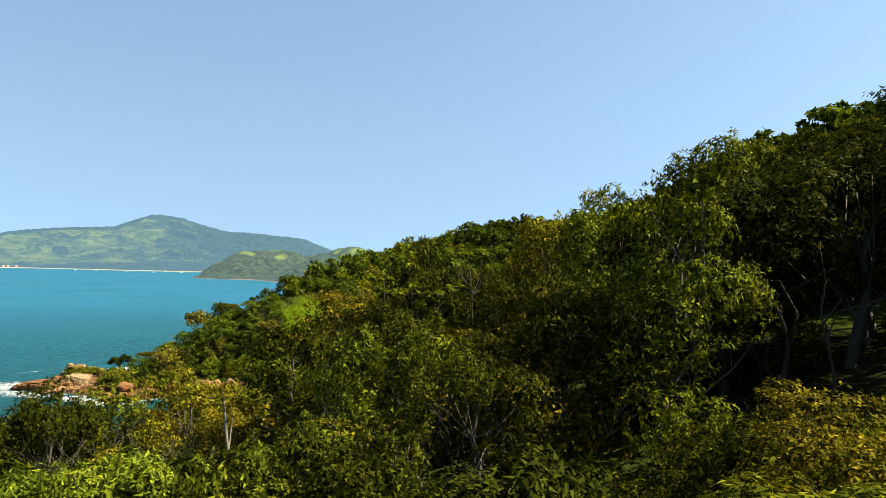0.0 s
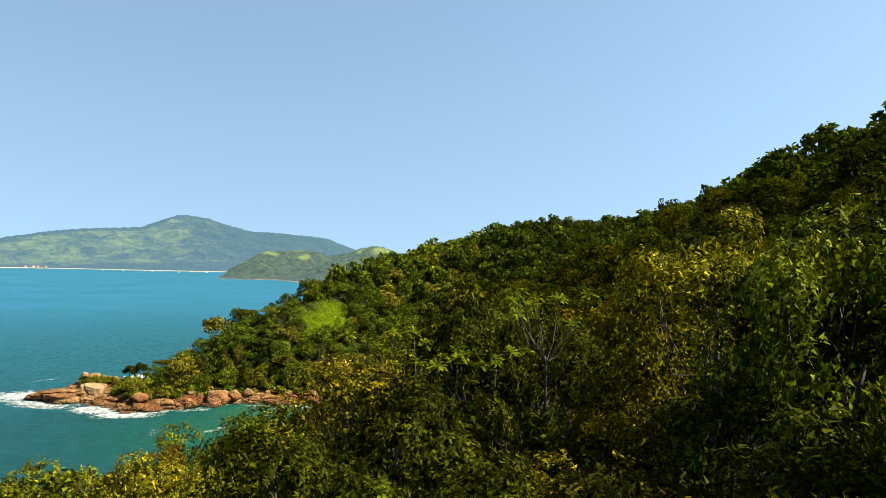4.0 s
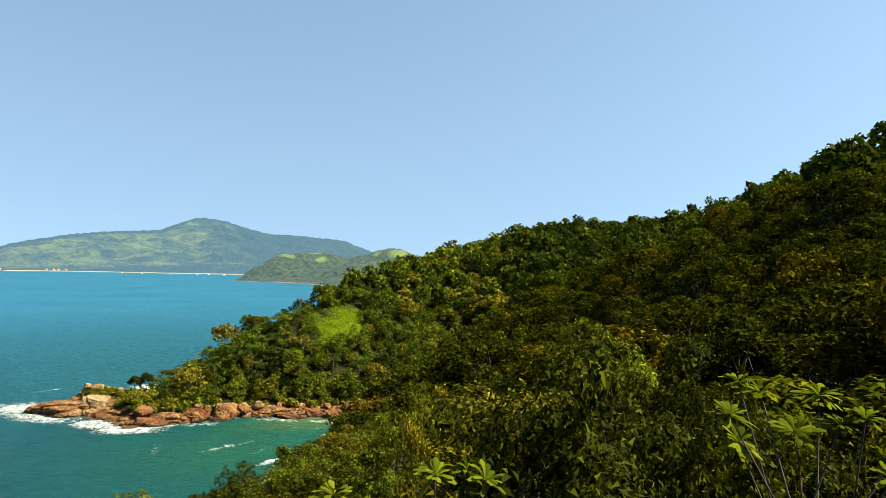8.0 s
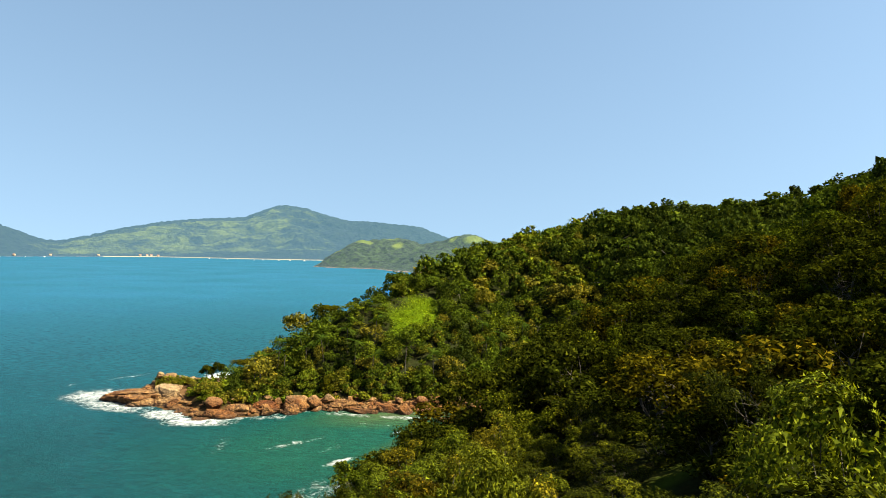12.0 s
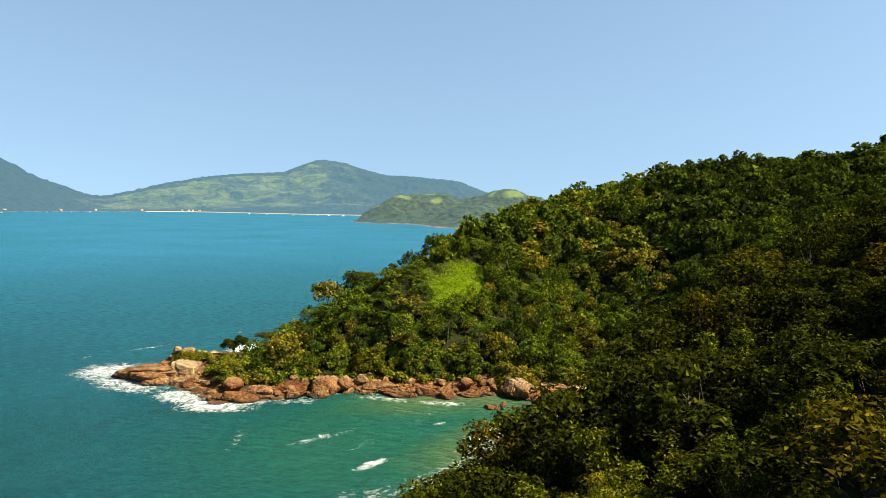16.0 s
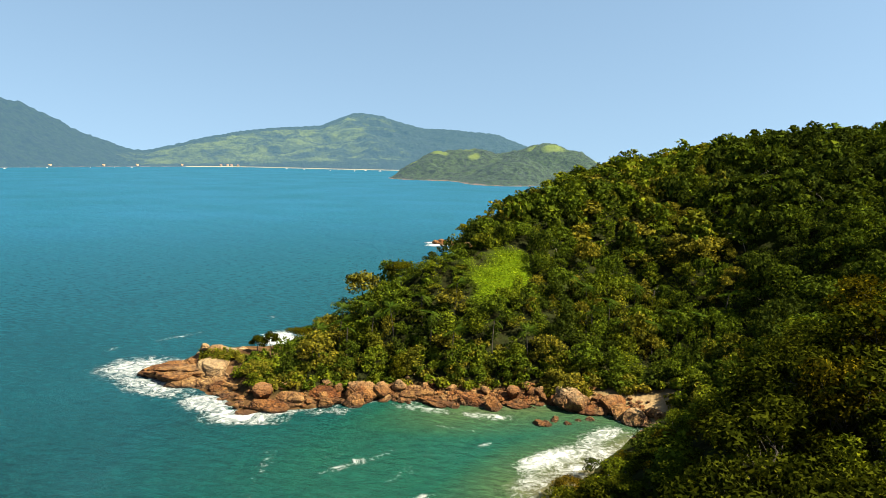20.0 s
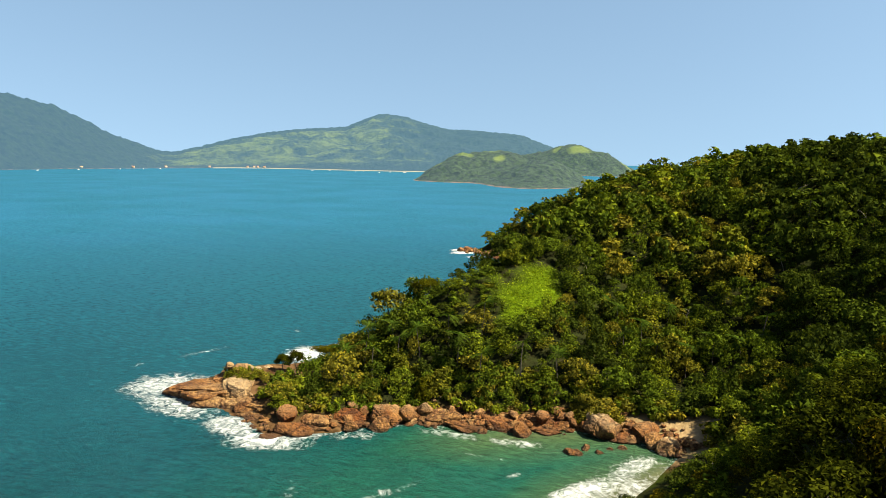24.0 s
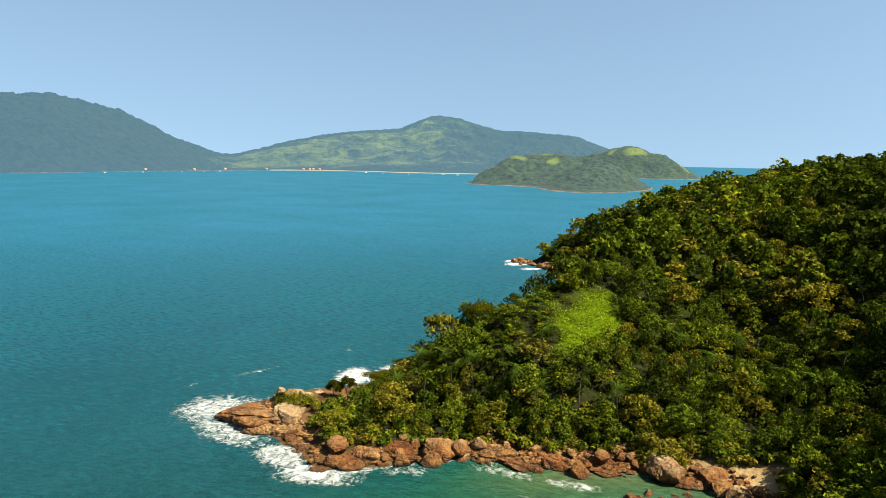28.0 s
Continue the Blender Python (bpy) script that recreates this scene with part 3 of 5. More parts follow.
dense_x, dense_y = np.arange(-150, 0, 1.25), np.arange(95, 262, 1.25)
far_s = np.array([8, 18, 32, 55, 90, 150, 250, 400, 650, 1000, 1600, 2400, 3400, 5200])
sx = np.concatenate([-150 - far_s[::-1], dense_x, far_s])
sy = np.concatenate([95 - far_s[::-1], dense_y, 262 + far_s[:5], np.arange(362, 410, 2.0), 262 + far_s[5:]])
gx, gy, gf = grid(sx, sy)
gd = inland(gx, gy)
gz = np.where(gd > 6, -1.5, 0.12 * wobble(gx, gy, 5.0, 1) + 0.05 * wobble(gx, gy, 1.7, 3))
gz = np.where(np.abs(gx) + np.abs(gy) > 900, 0.0, gz)
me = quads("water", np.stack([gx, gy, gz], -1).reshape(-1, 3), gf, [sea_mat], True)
out = -gd
foam = np.clip(1 - np.abs(out - 0.2) / 1.8, 0, 1) * 0.62 * (gy > 150)
for fx, fy, rx, ry, turn, f in (
        (-109, 177, 13, 13, 0, 0.78), (-100, 169, 16, 7, -20, 0.72), (-84, 164, 10, 6, -20, 0.85), (-74, 160, 11, 4.5, 20, 0.75), (-62, 168, 7, 3, 30, 0.6),
        (-94, 207, 7, 11, 20, 0.95), (-72, 165, 8, 4, 20, 0.85), (-76, 161, 9, 5, 20, 0.85), (-88, 216, 7, 6, 40, 0.8), (-29.5, 136, 3, 10, -5, 0.6), (-23.5, 160.5, 3.6, 10, -33, 1.0), (-15.5, 173, 3.5, 7, -32, 0.8), (-33, 163, 1.3, 3, -40, 0.7), (-18, 163, 8, 13, -24, 0.72), (-27, 138, 6.5, 22, -20, 0.58), (-22, 158, 5, 20, -24, 0.62), (-36, 128, 7, 16, -23, 0.5),
        (-117, 200, 1.6, 12, -25, 0.55), (-124, 186, 2, 3, 0, 0.6), (-40, 167.5, 10, 1.3, -6, 0.52), (-50, 150, 1.5, 12, -35, 0.52), (-62, 146, 2, 9, 15, 0.45), (-38.3, 142, 1.5, 5.5, -28, 0.95), (-42, 150, 1.4, 6, -20, 0.5),
        (-106, 225, 2, 9, 40, 0.45), (-108, 391, 11, 8, 40, 0.9), (-98, 380, 10, 5, 40, 0.85), (-114, 398, 5, 6, 0, 0.85), (-47, 174, 10, 3, 0, 0.62), (-36, 174.5, 8, 3, 0, 0.62)):
    foam = np.maximum(foam, f * spot(gx, gy, fx, fy, rx, ry, turn))
foam = np.maximum(foam, np.clip(1 - np.abs(out) / 4, 0, 1) * 0.6 * (gy > 340))
point_values(me, "foam", foam.clip(0, 1))
cove = np.clip(1.25 * spot(gx, gy, -26, 165, 34, 30, 10), 0, 1)
shallow = np.clip(1 - out / 16, 0, 1) * np.where(gy > 140, 0.75, 0.5) * cove + 0.32 * spot(gx, gy, -38, 150, 45, 40)
point_values(me, "shallow", shallow.clip(0, 1))
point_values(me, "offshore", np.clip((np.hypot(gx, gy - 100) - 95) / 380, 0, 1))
sea = tagged(new("water", me), "turquoise sea with wind chop and white surf round the rocks", "sea", kind="structure")

# ---- far hills across the bay ----
# bearing left of ahead, crest height, crest range, shore range
FAR_CREST = np.array([
    (66, 161, 2100, 1650), (58, 183, 2100, 1675), (54.03, 191, 2100, 1687), (52, 198, 2110, 1704), (49.92, 186, 2151, 1762), (47.38, 166, 2199, 1838), (45.5, 131, 2256, 1874),
    (43.96, 98, 2313, 1904), (41.96, 70, 2504, 1961), (40.23, 43, 2669, 2002), (39.04, 44, 2741, 2030), (37.31, 67, 2821, 2071), (35.11, 97, 2914, 2114), (32.87, 125, 2997, 2139),
    (30.15, 151, 3166, 2107), (27.86, 168, 3358, 2063), (26.01, 183, 3548, 2027), (24.62, 233, 3780, 2011), (23.4, 268, 3888, 2003), (22.6, 272, 3910, 1998), (21.37, 261, 3881, 1992),
    (19.49, 220, 3837, 1989), (17.62, 190, 3797, 2012), (15.3, 185, 3757, 2172), (11.62, 162, 3679, 2441), (10.25, 127, 3639, 2521), (8.2, 82, 3600, 2600), (7.08, 64, 3600, 2635),
    (5, 22, 3600, 2700)], float)[::-1]
EYE_X, EYE_Y = -16.0, 70.0


def far_row(bearing):
    return [np.interp(bearing, FAR_CREST[:, 0], FAR_CREST[:, i]) for i in (1, 2, 3)]


def far_place(bearing, r):
    b = np.radians(bearing)
    return EYE_X - r * np.sin(b), EYE_Y + r * np.cos(b)


def ridged(x, y, s, seed):
    return 1 - np.abs(wobble(x + 0.35 * s * wobble(x, y, s * 0.4, seed + 1), y, s, seed))


ba, bu, bf = grid(np.arange(5, 66, 0.16), np.concatenate([np.linspace(-0.03, 1, 64), np.linspace(1.02, 1.12, 6)]))
crest, cr, sr = far_row(ba)
rr = sr + (cr - sr) * bu
fx, fy = far_place(ba, rr)
s = bu.clip(0, 1)
body = s * (1.25 - 0.25 * s)
spurs = ridged(fx, fy, 95, 1.0) * 0.6 + ridged(fx, fy, 42, 3.0) * 0.3 - 0.45
fz = crest * (body + 0.55 * spurs * s * (1 - s) * 1.8) + 2.2 * wobble(fx, fy, 9, 5) * (0.3 + s)
fz = fz + np.random.default_rng(67).uniform(-2.6, 2.6, fz.shape) * np.clip(s * 8, 0, 1)
fz = np.where(bu > 1, crest * (1 - (bu - 1) * 6) + 2.2 * wobble(fx, fy, 9, 5), fz)
fz = np.where(bu < 0, -4, fz + 0.4)
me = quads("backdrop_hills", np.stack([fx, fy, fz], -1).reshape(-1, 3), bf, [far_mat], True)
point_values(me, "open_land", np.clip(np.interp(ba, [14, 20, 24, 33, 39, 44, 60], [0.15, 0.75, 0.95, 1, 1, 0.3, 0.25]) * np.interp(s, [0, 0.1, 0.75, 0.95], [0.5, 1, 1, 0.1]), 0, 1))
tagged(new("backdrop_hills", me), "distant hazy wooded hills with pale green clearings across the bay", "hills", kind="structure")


rng_far = np.random.default_rng(66)


def knoll(name, knobs, meadows, box, step, mat, label):
    """A wooded hill that rises from the sea; knobs: x, y, half-widths, height."""
    x, y, f = grid(np.arange(box[0], box[2], step), np.arange(box[1], box[3], step))
    z = np.full(x.shape, -9.0)
    for kx, ky, wx, wy, h in knobs:
        z = z + h * np.exp(-((x - kx) / wx) ** 2 - ((y - ky) / wy) ** 2)
    up = np.clip(z / 12, 0, 1)
    z = z + up * (rng_far.uniform(-1.7, 1.7, x.shape) + 3.0 * wobble(x, y, 11, 2) + 1.6 * wobble(x, y, 4.3, 4) + 4 * (ridged(x, y, 38, 3) - 0.5))
    me = quads(name, np.stack([x, y, z], -1).reshape(-1, 3), f, [mat], True)
    open_land = np.zeros(x.shape)
    for mx, my, rx, ry in meadows:
        open_land = np.maximum(open_land, spot(x, y, mx, my, rx, ry))
    point_values(me, "open_land", open_land)
    return tagged(new(name, me), label, "hill", kind="structure")


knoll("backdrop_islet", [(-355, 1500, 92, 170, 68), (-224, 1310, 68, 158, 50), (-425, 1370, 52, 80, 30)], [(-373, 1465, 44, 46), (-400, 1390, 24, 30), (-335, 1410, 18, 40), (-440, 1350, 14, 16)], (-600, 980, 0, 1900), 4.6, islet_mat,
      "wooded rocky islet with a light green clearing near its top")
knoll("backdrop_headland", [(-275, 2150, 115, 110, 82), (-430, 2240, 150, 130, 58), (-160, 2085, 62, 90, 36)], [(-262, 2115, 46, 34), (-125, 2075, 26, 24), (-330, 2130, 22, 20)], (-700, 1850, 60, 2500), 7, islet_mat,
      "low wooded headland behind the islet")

# pale beach at the foot of the far hills
b = np.linspace(17.5, 36.5, 90)
sr = far_row(b)[2]
width = np.interp(b, [17.5, 20, 26, 28, 36.5], [5, 7, 7, 2.5, 2.5])
inner, outer = far_place(b, sr - 14), far_place(b, sr - 14 + width)
v = np.concatenate([np.stack([*inner, np.full(90, 0.25)], 1), np.stack([*outer, np.full(90, 2.0)], 1)])
i = np.arange(89)
beach = quads("far_beach", v, np.stack([i, i + 1, i + 91, i + 90], 1), [beach_sand])
tagged(new("far_beach", beach), "long strip of pale sand below the far hills", "beach", kind="structure")


def box_arrays(x0, y0, z0, x1, y1, z1):
    v = np.array([(x, y, z) for z in (z0, z1) for x, y in ((x0, y0), (x1, y0), (x1, y1), (x0, y1))], float)
    f = np.array([(0, 3, 2, 1), (4, 5, 6, 7), (0, 1, 5, 4), (1, 2, 6, 5), (2, 3, 7, 6), (3, 0, 4, 7)])
    return v, f


def house(w, d, h):
    """A small house: walls and a pitched roof."""
    top = new("beach_house")
    part("wall", quads("house_wall", *box_arrays(-w / 2, -d / 2, -2, w / 2, d / 2, h), [house_paint]), top)
    v = np.array([(-w * 0.56, -d * 0.6, h - 0.2), (w * 0.56, -d * 0.6, h - 0.2), (w * 0.56, d * 0.6, h - 0.2), (-w * 0.56, d * 0.6, h - 0.2),
                  (-w * 0.56, 0, h + d * 0.35), (w * 0.56, 0, h + d * 0.35)], float)
    f = np.array([(0, 1, 5, 4), (2, 3, 4, 5), (1, 2, 5, 5), (3, 0, 4, 4)])
    roof = bpy.data.meshes.new("house_roof")
    roof.from_pydata(v.tolist(), [], [(0, 1, 5, 4), (2, 3, 4, 5), (1, 2, 5), (3, 0, 4), (3, 2, 1, 0)])
    roof.materials.append(roof_tile)
    part("roof", roof, top)
    return tagged(top, "small tan beach house with a terracotta roof", "house", "houses along the far beach")


first_house = house(6, 4, 2.4)
for k, bear in enumerate((32.6, 33.1, 33.4, 33.9, 36.8, 40.0, 42.3, 45.8)):
    r = float(far_row(bear)[2]) + 6 + 5 * (k % 3)
    x, y = far_place(bear, r)
    m4 = pose(float(x), float(y), 3.0, 0, 0, bear + 20 * (k % 3 - 1))
    if k == 0:
        first_house.matrix_basis = m4
    else:
        copy_thing(first_house, m4)


def boat():
    top = new("motor_boat")
    g = np.linspace(-1, 1, 9)
    half = 1.5 * np.sqrt(np.clip(1 - np.clip(g, 0, 1) ** 2.2, 0, 1))
    rings = []
    for x, w in zip(g * 5.5, half):
        rings.append([(x, -w, 1.3), (x, -w * 0.7, -0.3), (x, w * 0.7, -0.3), (x, w, 1.3)])
    v = np.array(rings).reshape(-1, 3)
    i, j = np.meshgrid(np.arange(8), np.arange(4), indexing="ij")
    f = np.stack([i * 4 + j, (i + 1) * 4 + j, (i + 1) * 4 + (j + 1) % 4, i * 4 + (j + 1) % 4], -1).reshape(-1, 4)
    part("hull", quads("boat_hull", v, f, [white_paint]), top)
    part("cabin", quads("boat_cabin", *box_arrays(-2.5, -1.0, 1.2, 1.5, 1.0, 2.9), [white_paint]), top)
    return tagged(top, "small white motor boat at anchor on the bay", "boat", "boats in the bay")


first_boat = boat()
BOAT_SIZE = 0.7
for k, (bear, r) in enumerate(((21.2, 1850), (22.4, 1895), (23.3, 1820), (24.6, 1900), (25.3, 1850), (27.4, 1930), (28.8, 1960), (40.4, 1930), (41.6, 1900), (43.2, 1870), (46.0, 1790), (48.6, 1720))):
    x, y = far_place(bear, r)
    m4 = pose(float(x), float(y), 0.1, 0, 0, 37 * k) @ Matrix.Scale(BOAT_SIZE, 4)
    if k == 0:
        first_boat.matrix_basis = m4
    else:
        copy_thing(first_boat, m4)

# ---- rocks of the point ----


def rock_mesh(name, seed, detail, flat=1.0, blocky=0.35, rough=1.0, cracks=0):
    """A weathered boulder with split faces and open joints, about 1 m in radius."""
    g = np.random.default_rng(seed)
    bm = bmesh.new()
    bmesh.ops.create_icosphere(bm, subdivisions=detail, radius=1.0)
    cuts = [Vector(g.normal(0, 1, 3)).normalized() for _ in range(11)]
    depth = g.uniform(0.55, 0.9, 11)
    joints = [(Vector((g.normal(0, 1), g.normal(0, 1), g.normal(0, 0.45))).normalized(), g.uniform(-0.6, 0.6), g.uniform(-0.09, 0.09)) for _ in range(cracks)]
    off = Vector(g.uniform(-50, 50, 3))
    for v in bm.verts:
        p = v.co.copy()
        for n, c in zip(cuts, depth):
            over = p.dot(n) - c
            if over > 0:
                p -= n * over * (0.55 + blocky)
        step = 0.0
        for n, c, lift in joints:
            d = p.dot(n) - c + 0.12 * noise.noise(p * 1.7 + off)
            step += lift * (1 if d > 0 else 0) - 0.1 * max(0.0, 1 - abs(d) / 0.055)
        p *= 1 + step + rough * (0.1 * noise.noise(p * 1.5 + off) - 0.06 * abs(noise.noise(p * 3 + off)) + 0.03 * noise.noise(p * 7 + off)) + 0.012 * noise.noise(p * 15 + off)
        v.co = (p.x, p.y, p.z * flat)
    me = bpy.data.meshes.new(name)
    bm.to_mesh(me)
    bm.free()
    me.materials.append(rock_mat)
    return me


boulder_meshes = [rock_mesh("boulder", 40 + k, 4, 0.85, 0.4, 0.7, 1 if k % 2 else 0) for k in range(8)]
small_meshes = [rock_mesh("stone", 60 + k, 2, 0.8, 0.42, 0.8) for k in range(8)]
slab_meshes = [rock_mesh("slab", 80 + k, 5, 0.42, 0.42, 1.0, 7) for k in range(5)]


def put_rock(name, me, x, y, z, sx, sy, sz, turn, label, group="", tilt=0.0):
    ob = new(name, me)
    ob.matrix_basis = pose(x, y, z, 0, tilt, turn) @ Matrix.Diagonal((sx, sy, sz, 1))
    return tagged(ob, label, "rock", group)


# large masses: x, y, z, half-widths, turn, tilt
for k, (x, y, z, sx, sy, sz, turn, tilt) in enumerate((
        (-98.6, 175.4, 0.4, 10.2, 6.4, 8.2, 6, -7), (-89, 176.0, 1.0, 8.6, 5.0, 7.0, -14, 3), (-93, 181.2, 2.4, 6.4, 3.6, 6.6, 12, 0), (-86, 173.6, 0.3, 6.2, 3.6, 4.0, -20, 5),
        (-79.5, 172.6, 0.5, 4.6, 3.2, 3.6, -30, 6), (-74.4, 172.4, 1.2, 4.0, 2.6, 5.2, 24, -10), (-69, 170.2, 0.2, 5.4, 2.4, 2.0, 8, 0), (-66.5, 173.6, 0.9, 4.2, 2.6, 3.8, 12, 0),
        (-60, 175.2, 1.4, 3.6, 2.4, 4.6, 4, 0), (-50.5, 179, 0.8, 4.6, 2.6, 3.4, 5, 0), (-45.8, 178.2, 0.1, 5.2, 3.0, 2.6, -6, 4), (-39.5, 180.2, 0.3, 4.4, 2.6, 2.8, -8, 0),
        (-82, 169.6, 0.1, 4.4, 2.6, 2.8, -15, 0), (-78, 167.4, 0.0, 3.6, 2.2, 2.4, 20, 4), (-71.5, 167.4, 0.1, 4.2, 2.2, 2.2, 10, 0), (-64.5, 171.4, 0.3, 3.5, 2.0, 2.8, 0, 0), (-88.5, 171.6, 0.1, 4.6, 2.8, 3.2, -10, 0), (-95, 171.8, 0.2, 5.0, 2.6, 3.6, 8, -5), (-96.5, 180, 1.0, 5.0, 3.0, 5.0, 0, -6), (-85.5, 179.5, 2.2, 5.0, 3.4, 4.0, 30, 0),
        (-32, 181, 0.1, 4.0, 2.2, 2.0, -4, 0), (-89.5, 184.6, 2.0, 4.6, 2.6, 4.6, 20, 0), (-84.5, 186.5, 1.8, 4.0, 2.6, 4.0, -15, 0), (-73.5, 165.2, 0.6, 4.0, 2.0, 2.6, 5, 4), (-70.5, 169.0, 0.9, 3.4, 2.0, 3.0, -20, 0), (-83, 171.5, 0.8, 3.8, 2.0, 3.2, 12, 0), (-77, 170.2, 0.9, 3.6, 2.2, 3.2, -8, 3),
        (-22.8, 183.4, 1.4, 3.4, 3.4, 7.4, 18, 12), (-75.8, 162.6, -0.2, 2.9, 1.6, 1.4, 12, 0), (-18.2, 182, 0.3, 3.2, 2.0, 2.4, 20, 0), (-86, 192, 1.2, 5.4, 4.6, 5.4, 50, 0))):
    put_rock("rock_ledge", slab_meshes[k % 5], x, y, z, sx, sy, sz, turn, "broad cracked ledge of reddish brown granite at the water", "ledges of the point", tilt)
# boulders that can be told apart: x, y, z, width, turn
for k, (x, y, z, w, turn) in enumerate((
        (-75.0, 167.6, 1.9, 4.3, 20), (-55.4, 176.2, 1.9, 3.2, 80), (-53.0, 178.4, 2.1, 2.8, 140), (-59.3, 171.8, 0.7, 3.7, 10), (-57.3, 174.0, 0.7, 2.1, 200),
        (-63.5, 169.5, 0.5, 2.6, 70), (-94.8, 178.9, 5.3, 1.9, 0), (-92.9, 180.0, 4.6, 3.2, 40), (-90.4, 181.0, 4.0, 2.9, 90), (-90.2, 186.1, 2.9, 2.5, 160),
        (-71.5, 172.9, 1.9, 2.4, 30), (-80.9, 172.0, 0.9, 2.8, 100), (-86.2, 170.8, 0.4, 3.8, 60), (-77.8, 163.6, 0.3, 1.6, 15), (-48.6, 180.2, 1.9, 1.9, 110),
        (-41.8, 176.8, 0.1, 1.7, 50), (-32.4, 182.6, 1.9, 3.0, 10), (-35.1, 178.5, 0.6, 3.4, 80), (-34.6, 181.0, 0.9, 1.8, 130), (-29.3, 184.6, 1.8, 2.0, 20),
        (-27.8, 184.7, 2.0, 2.2, 70), (-27.2, 183.4, 1.2, 2.1, 20), (-25.2, 183.6, 1.1, 1.9, 95), (-28.7, 182.8, 0.8, 2.3, 30), (-20.6, 181.4, 1.6, 4.2, 170),
        (-16.9, 181.4, 0.5, 1.9, 15), (-13.3, 181.4, 0.9, 3.7, 200), (-10.8, 179.4, 0.8, 4.3, 75), (-8.1, 181.6, 1.5, 2.1, 15), (-10.8, 182.6, 1.6, 1.8, 120), (-6.9, 180.8, 1.2, 2.0, 45), (-5.6, 181.2, 1.4, 1.4, 15),
        (-26.2, 173.5, -0.1, 2.4, 60), (-24.9, 173.9, -0.2, 2.2, 130), (-24.0, 176.2, 0.0, 1.9, 60), (-21.6, 175.4, -0.2, 1.7, 140), (-20.1, 177.3, -0.1, 1.3, 20), (-18.2, 178.3, -0.1, 1.7, 80),
        (-83.6, 174.8, 1.6, 2.2, 60), (-77.6, 174.2, 1.9, 2.0, 140), (-66.0, 175.4, 2.1, 2.4, 10), (-63.2, 174.6, 1.8, 2.0, 75), (-43.5, 181.4, 1.8, 1.8, 15), (-37.5, 182.2, 1.9, 2.0, 170), (-30.6, 185.6, 2.4, 1.9, 65), (-97.4, 180.4, 2.9, 1.8, 25), (-15.2, 183.6, 1.4, 1.6, 50))):
    r = w * 0.5
    put_rock("boulder", boulder_meshes[k % 8], x, y, z, r * 1.12, r * 1.0, r * 1.02, turn, "rounded reddish brown granite boulder on the shore", "boulders of the point")
# lesser stones along the waterline
g = np.random.default_rng(21)
edge = SHORE[8:18]
count = 0
while count < 290:
    k = g.integers(0, len(edge) - 1)
    a, b2 = edge[k], edge[k + 1]
    q = a + (b2 - a) * g.uniform()
    q = q + g.normal(0, 1.8, 2) + [0, 1.9]
    if q[0] < -58 and g.uniform() < 0.82 or q[0] < -88:
        continue
    d = float(inland(np.array([q[0]]), np.array([q[1]]))[0])
    if not -1.5 < d < 7:
        continue
    r = float(g.gamma(2.2, 0.2)) + 0.2
    put_rock("shore_stone", small_meshes[count % 8], float(q[0]), float(q[1]), max(0.0, 0.3 * d) + r * 0.25, r * 1.2, r, r * 0.8, float(g.uniform(0, 360)),
             "small reddish brown stone among larger boulders", "stones of the point")
    count += 1
# broken rubble between the boulders
vs, fs, n = [], [], 0
g = np.random.default_rng(22)
stone_arrays = []
for me in small_meshes:
    co = np.empty(len(me.vertices) * 3, np.float32)
    me.vertices.foreach_get("co", co)
    ix = np.empty(len(me.polygons) * 3, np.int32)
    me.polygons.foreach_get("vertices", ix)
    stone_arrays.append((co.reshape(-1, 3), ix.reshape(-1, 3)))
while n < 900:
    k = g.integers(0, len(edge) - 1)
    q = edge[k] + (edge[k + 1] - edge[k]) * g.uniform() + g.normal(0, 1.7, 2) + [0, 2.4]
    d = float(inland(q[:1], q[1:])[0])
    if not 0.3 < d < 6.5 or q[0] < -60 and g.uniform() < 0.8 or q[0] < -86:
        continue
    r, (v, f) = float(g.uniform(0.18, 0.6)), stone_arrays[n % 8]
    a = g.uniform(0, 6.283)
    v = v * [r * 1.25, r, r * 0.85]
    v = np.stack([v[:, 0] * math.cos(a) - v[:, 1] * math.sin(a) + q[0], v[:, 0] * math.sin(a) + v[:, 1] * math.cos(a) + q[1], v[:, 2] + at_ground(*q) + r * 0.3], 1)
    vs.append(v)
    fs.append(f + n * len(v))
    n += 1
tagged(new("rubble", quads("rubble", np.concatenate(vs), np.concatenate(fs), [rock_mat])), "broken reddish brown rubble between the shore boulders", "rubble", kind="stuff")
# dark rocks of the next point along the coast
for k in range(34):
    q = float(g.uniform(0, 1))
    x, y = -84 - 24 * q + g.normal(0, 1.8), 379 + 19 * q + g.normal(0, 2.2)
    r = float(g.uniform(1.0, 2.8))
    put_rock("boulder", boulder_meshes[k % 8], x, y, 0.3, r * 1.2, r, r, float(g.uniform(0, 360)), "dark red boulder at the foot of the far point", "boulders of the next point")

# ---- trees ----
TONE_WORDS = {"spray_dark_green": "dark green", "spray_mid_green": "mid-green", "spray_olive": "olive green", "spray_bright_green": "bright green", "spray_dry_brown": "dry rust-brown",
              "fine_dark_green": "small dark green", "fine_mid_green": "small mid-green", "fine_olive": "small olive", "fine_bright_green": "glossy bright green", "fine_yellow_green": "small yellow-green", "fine_dry_brown": "small dry brown"}


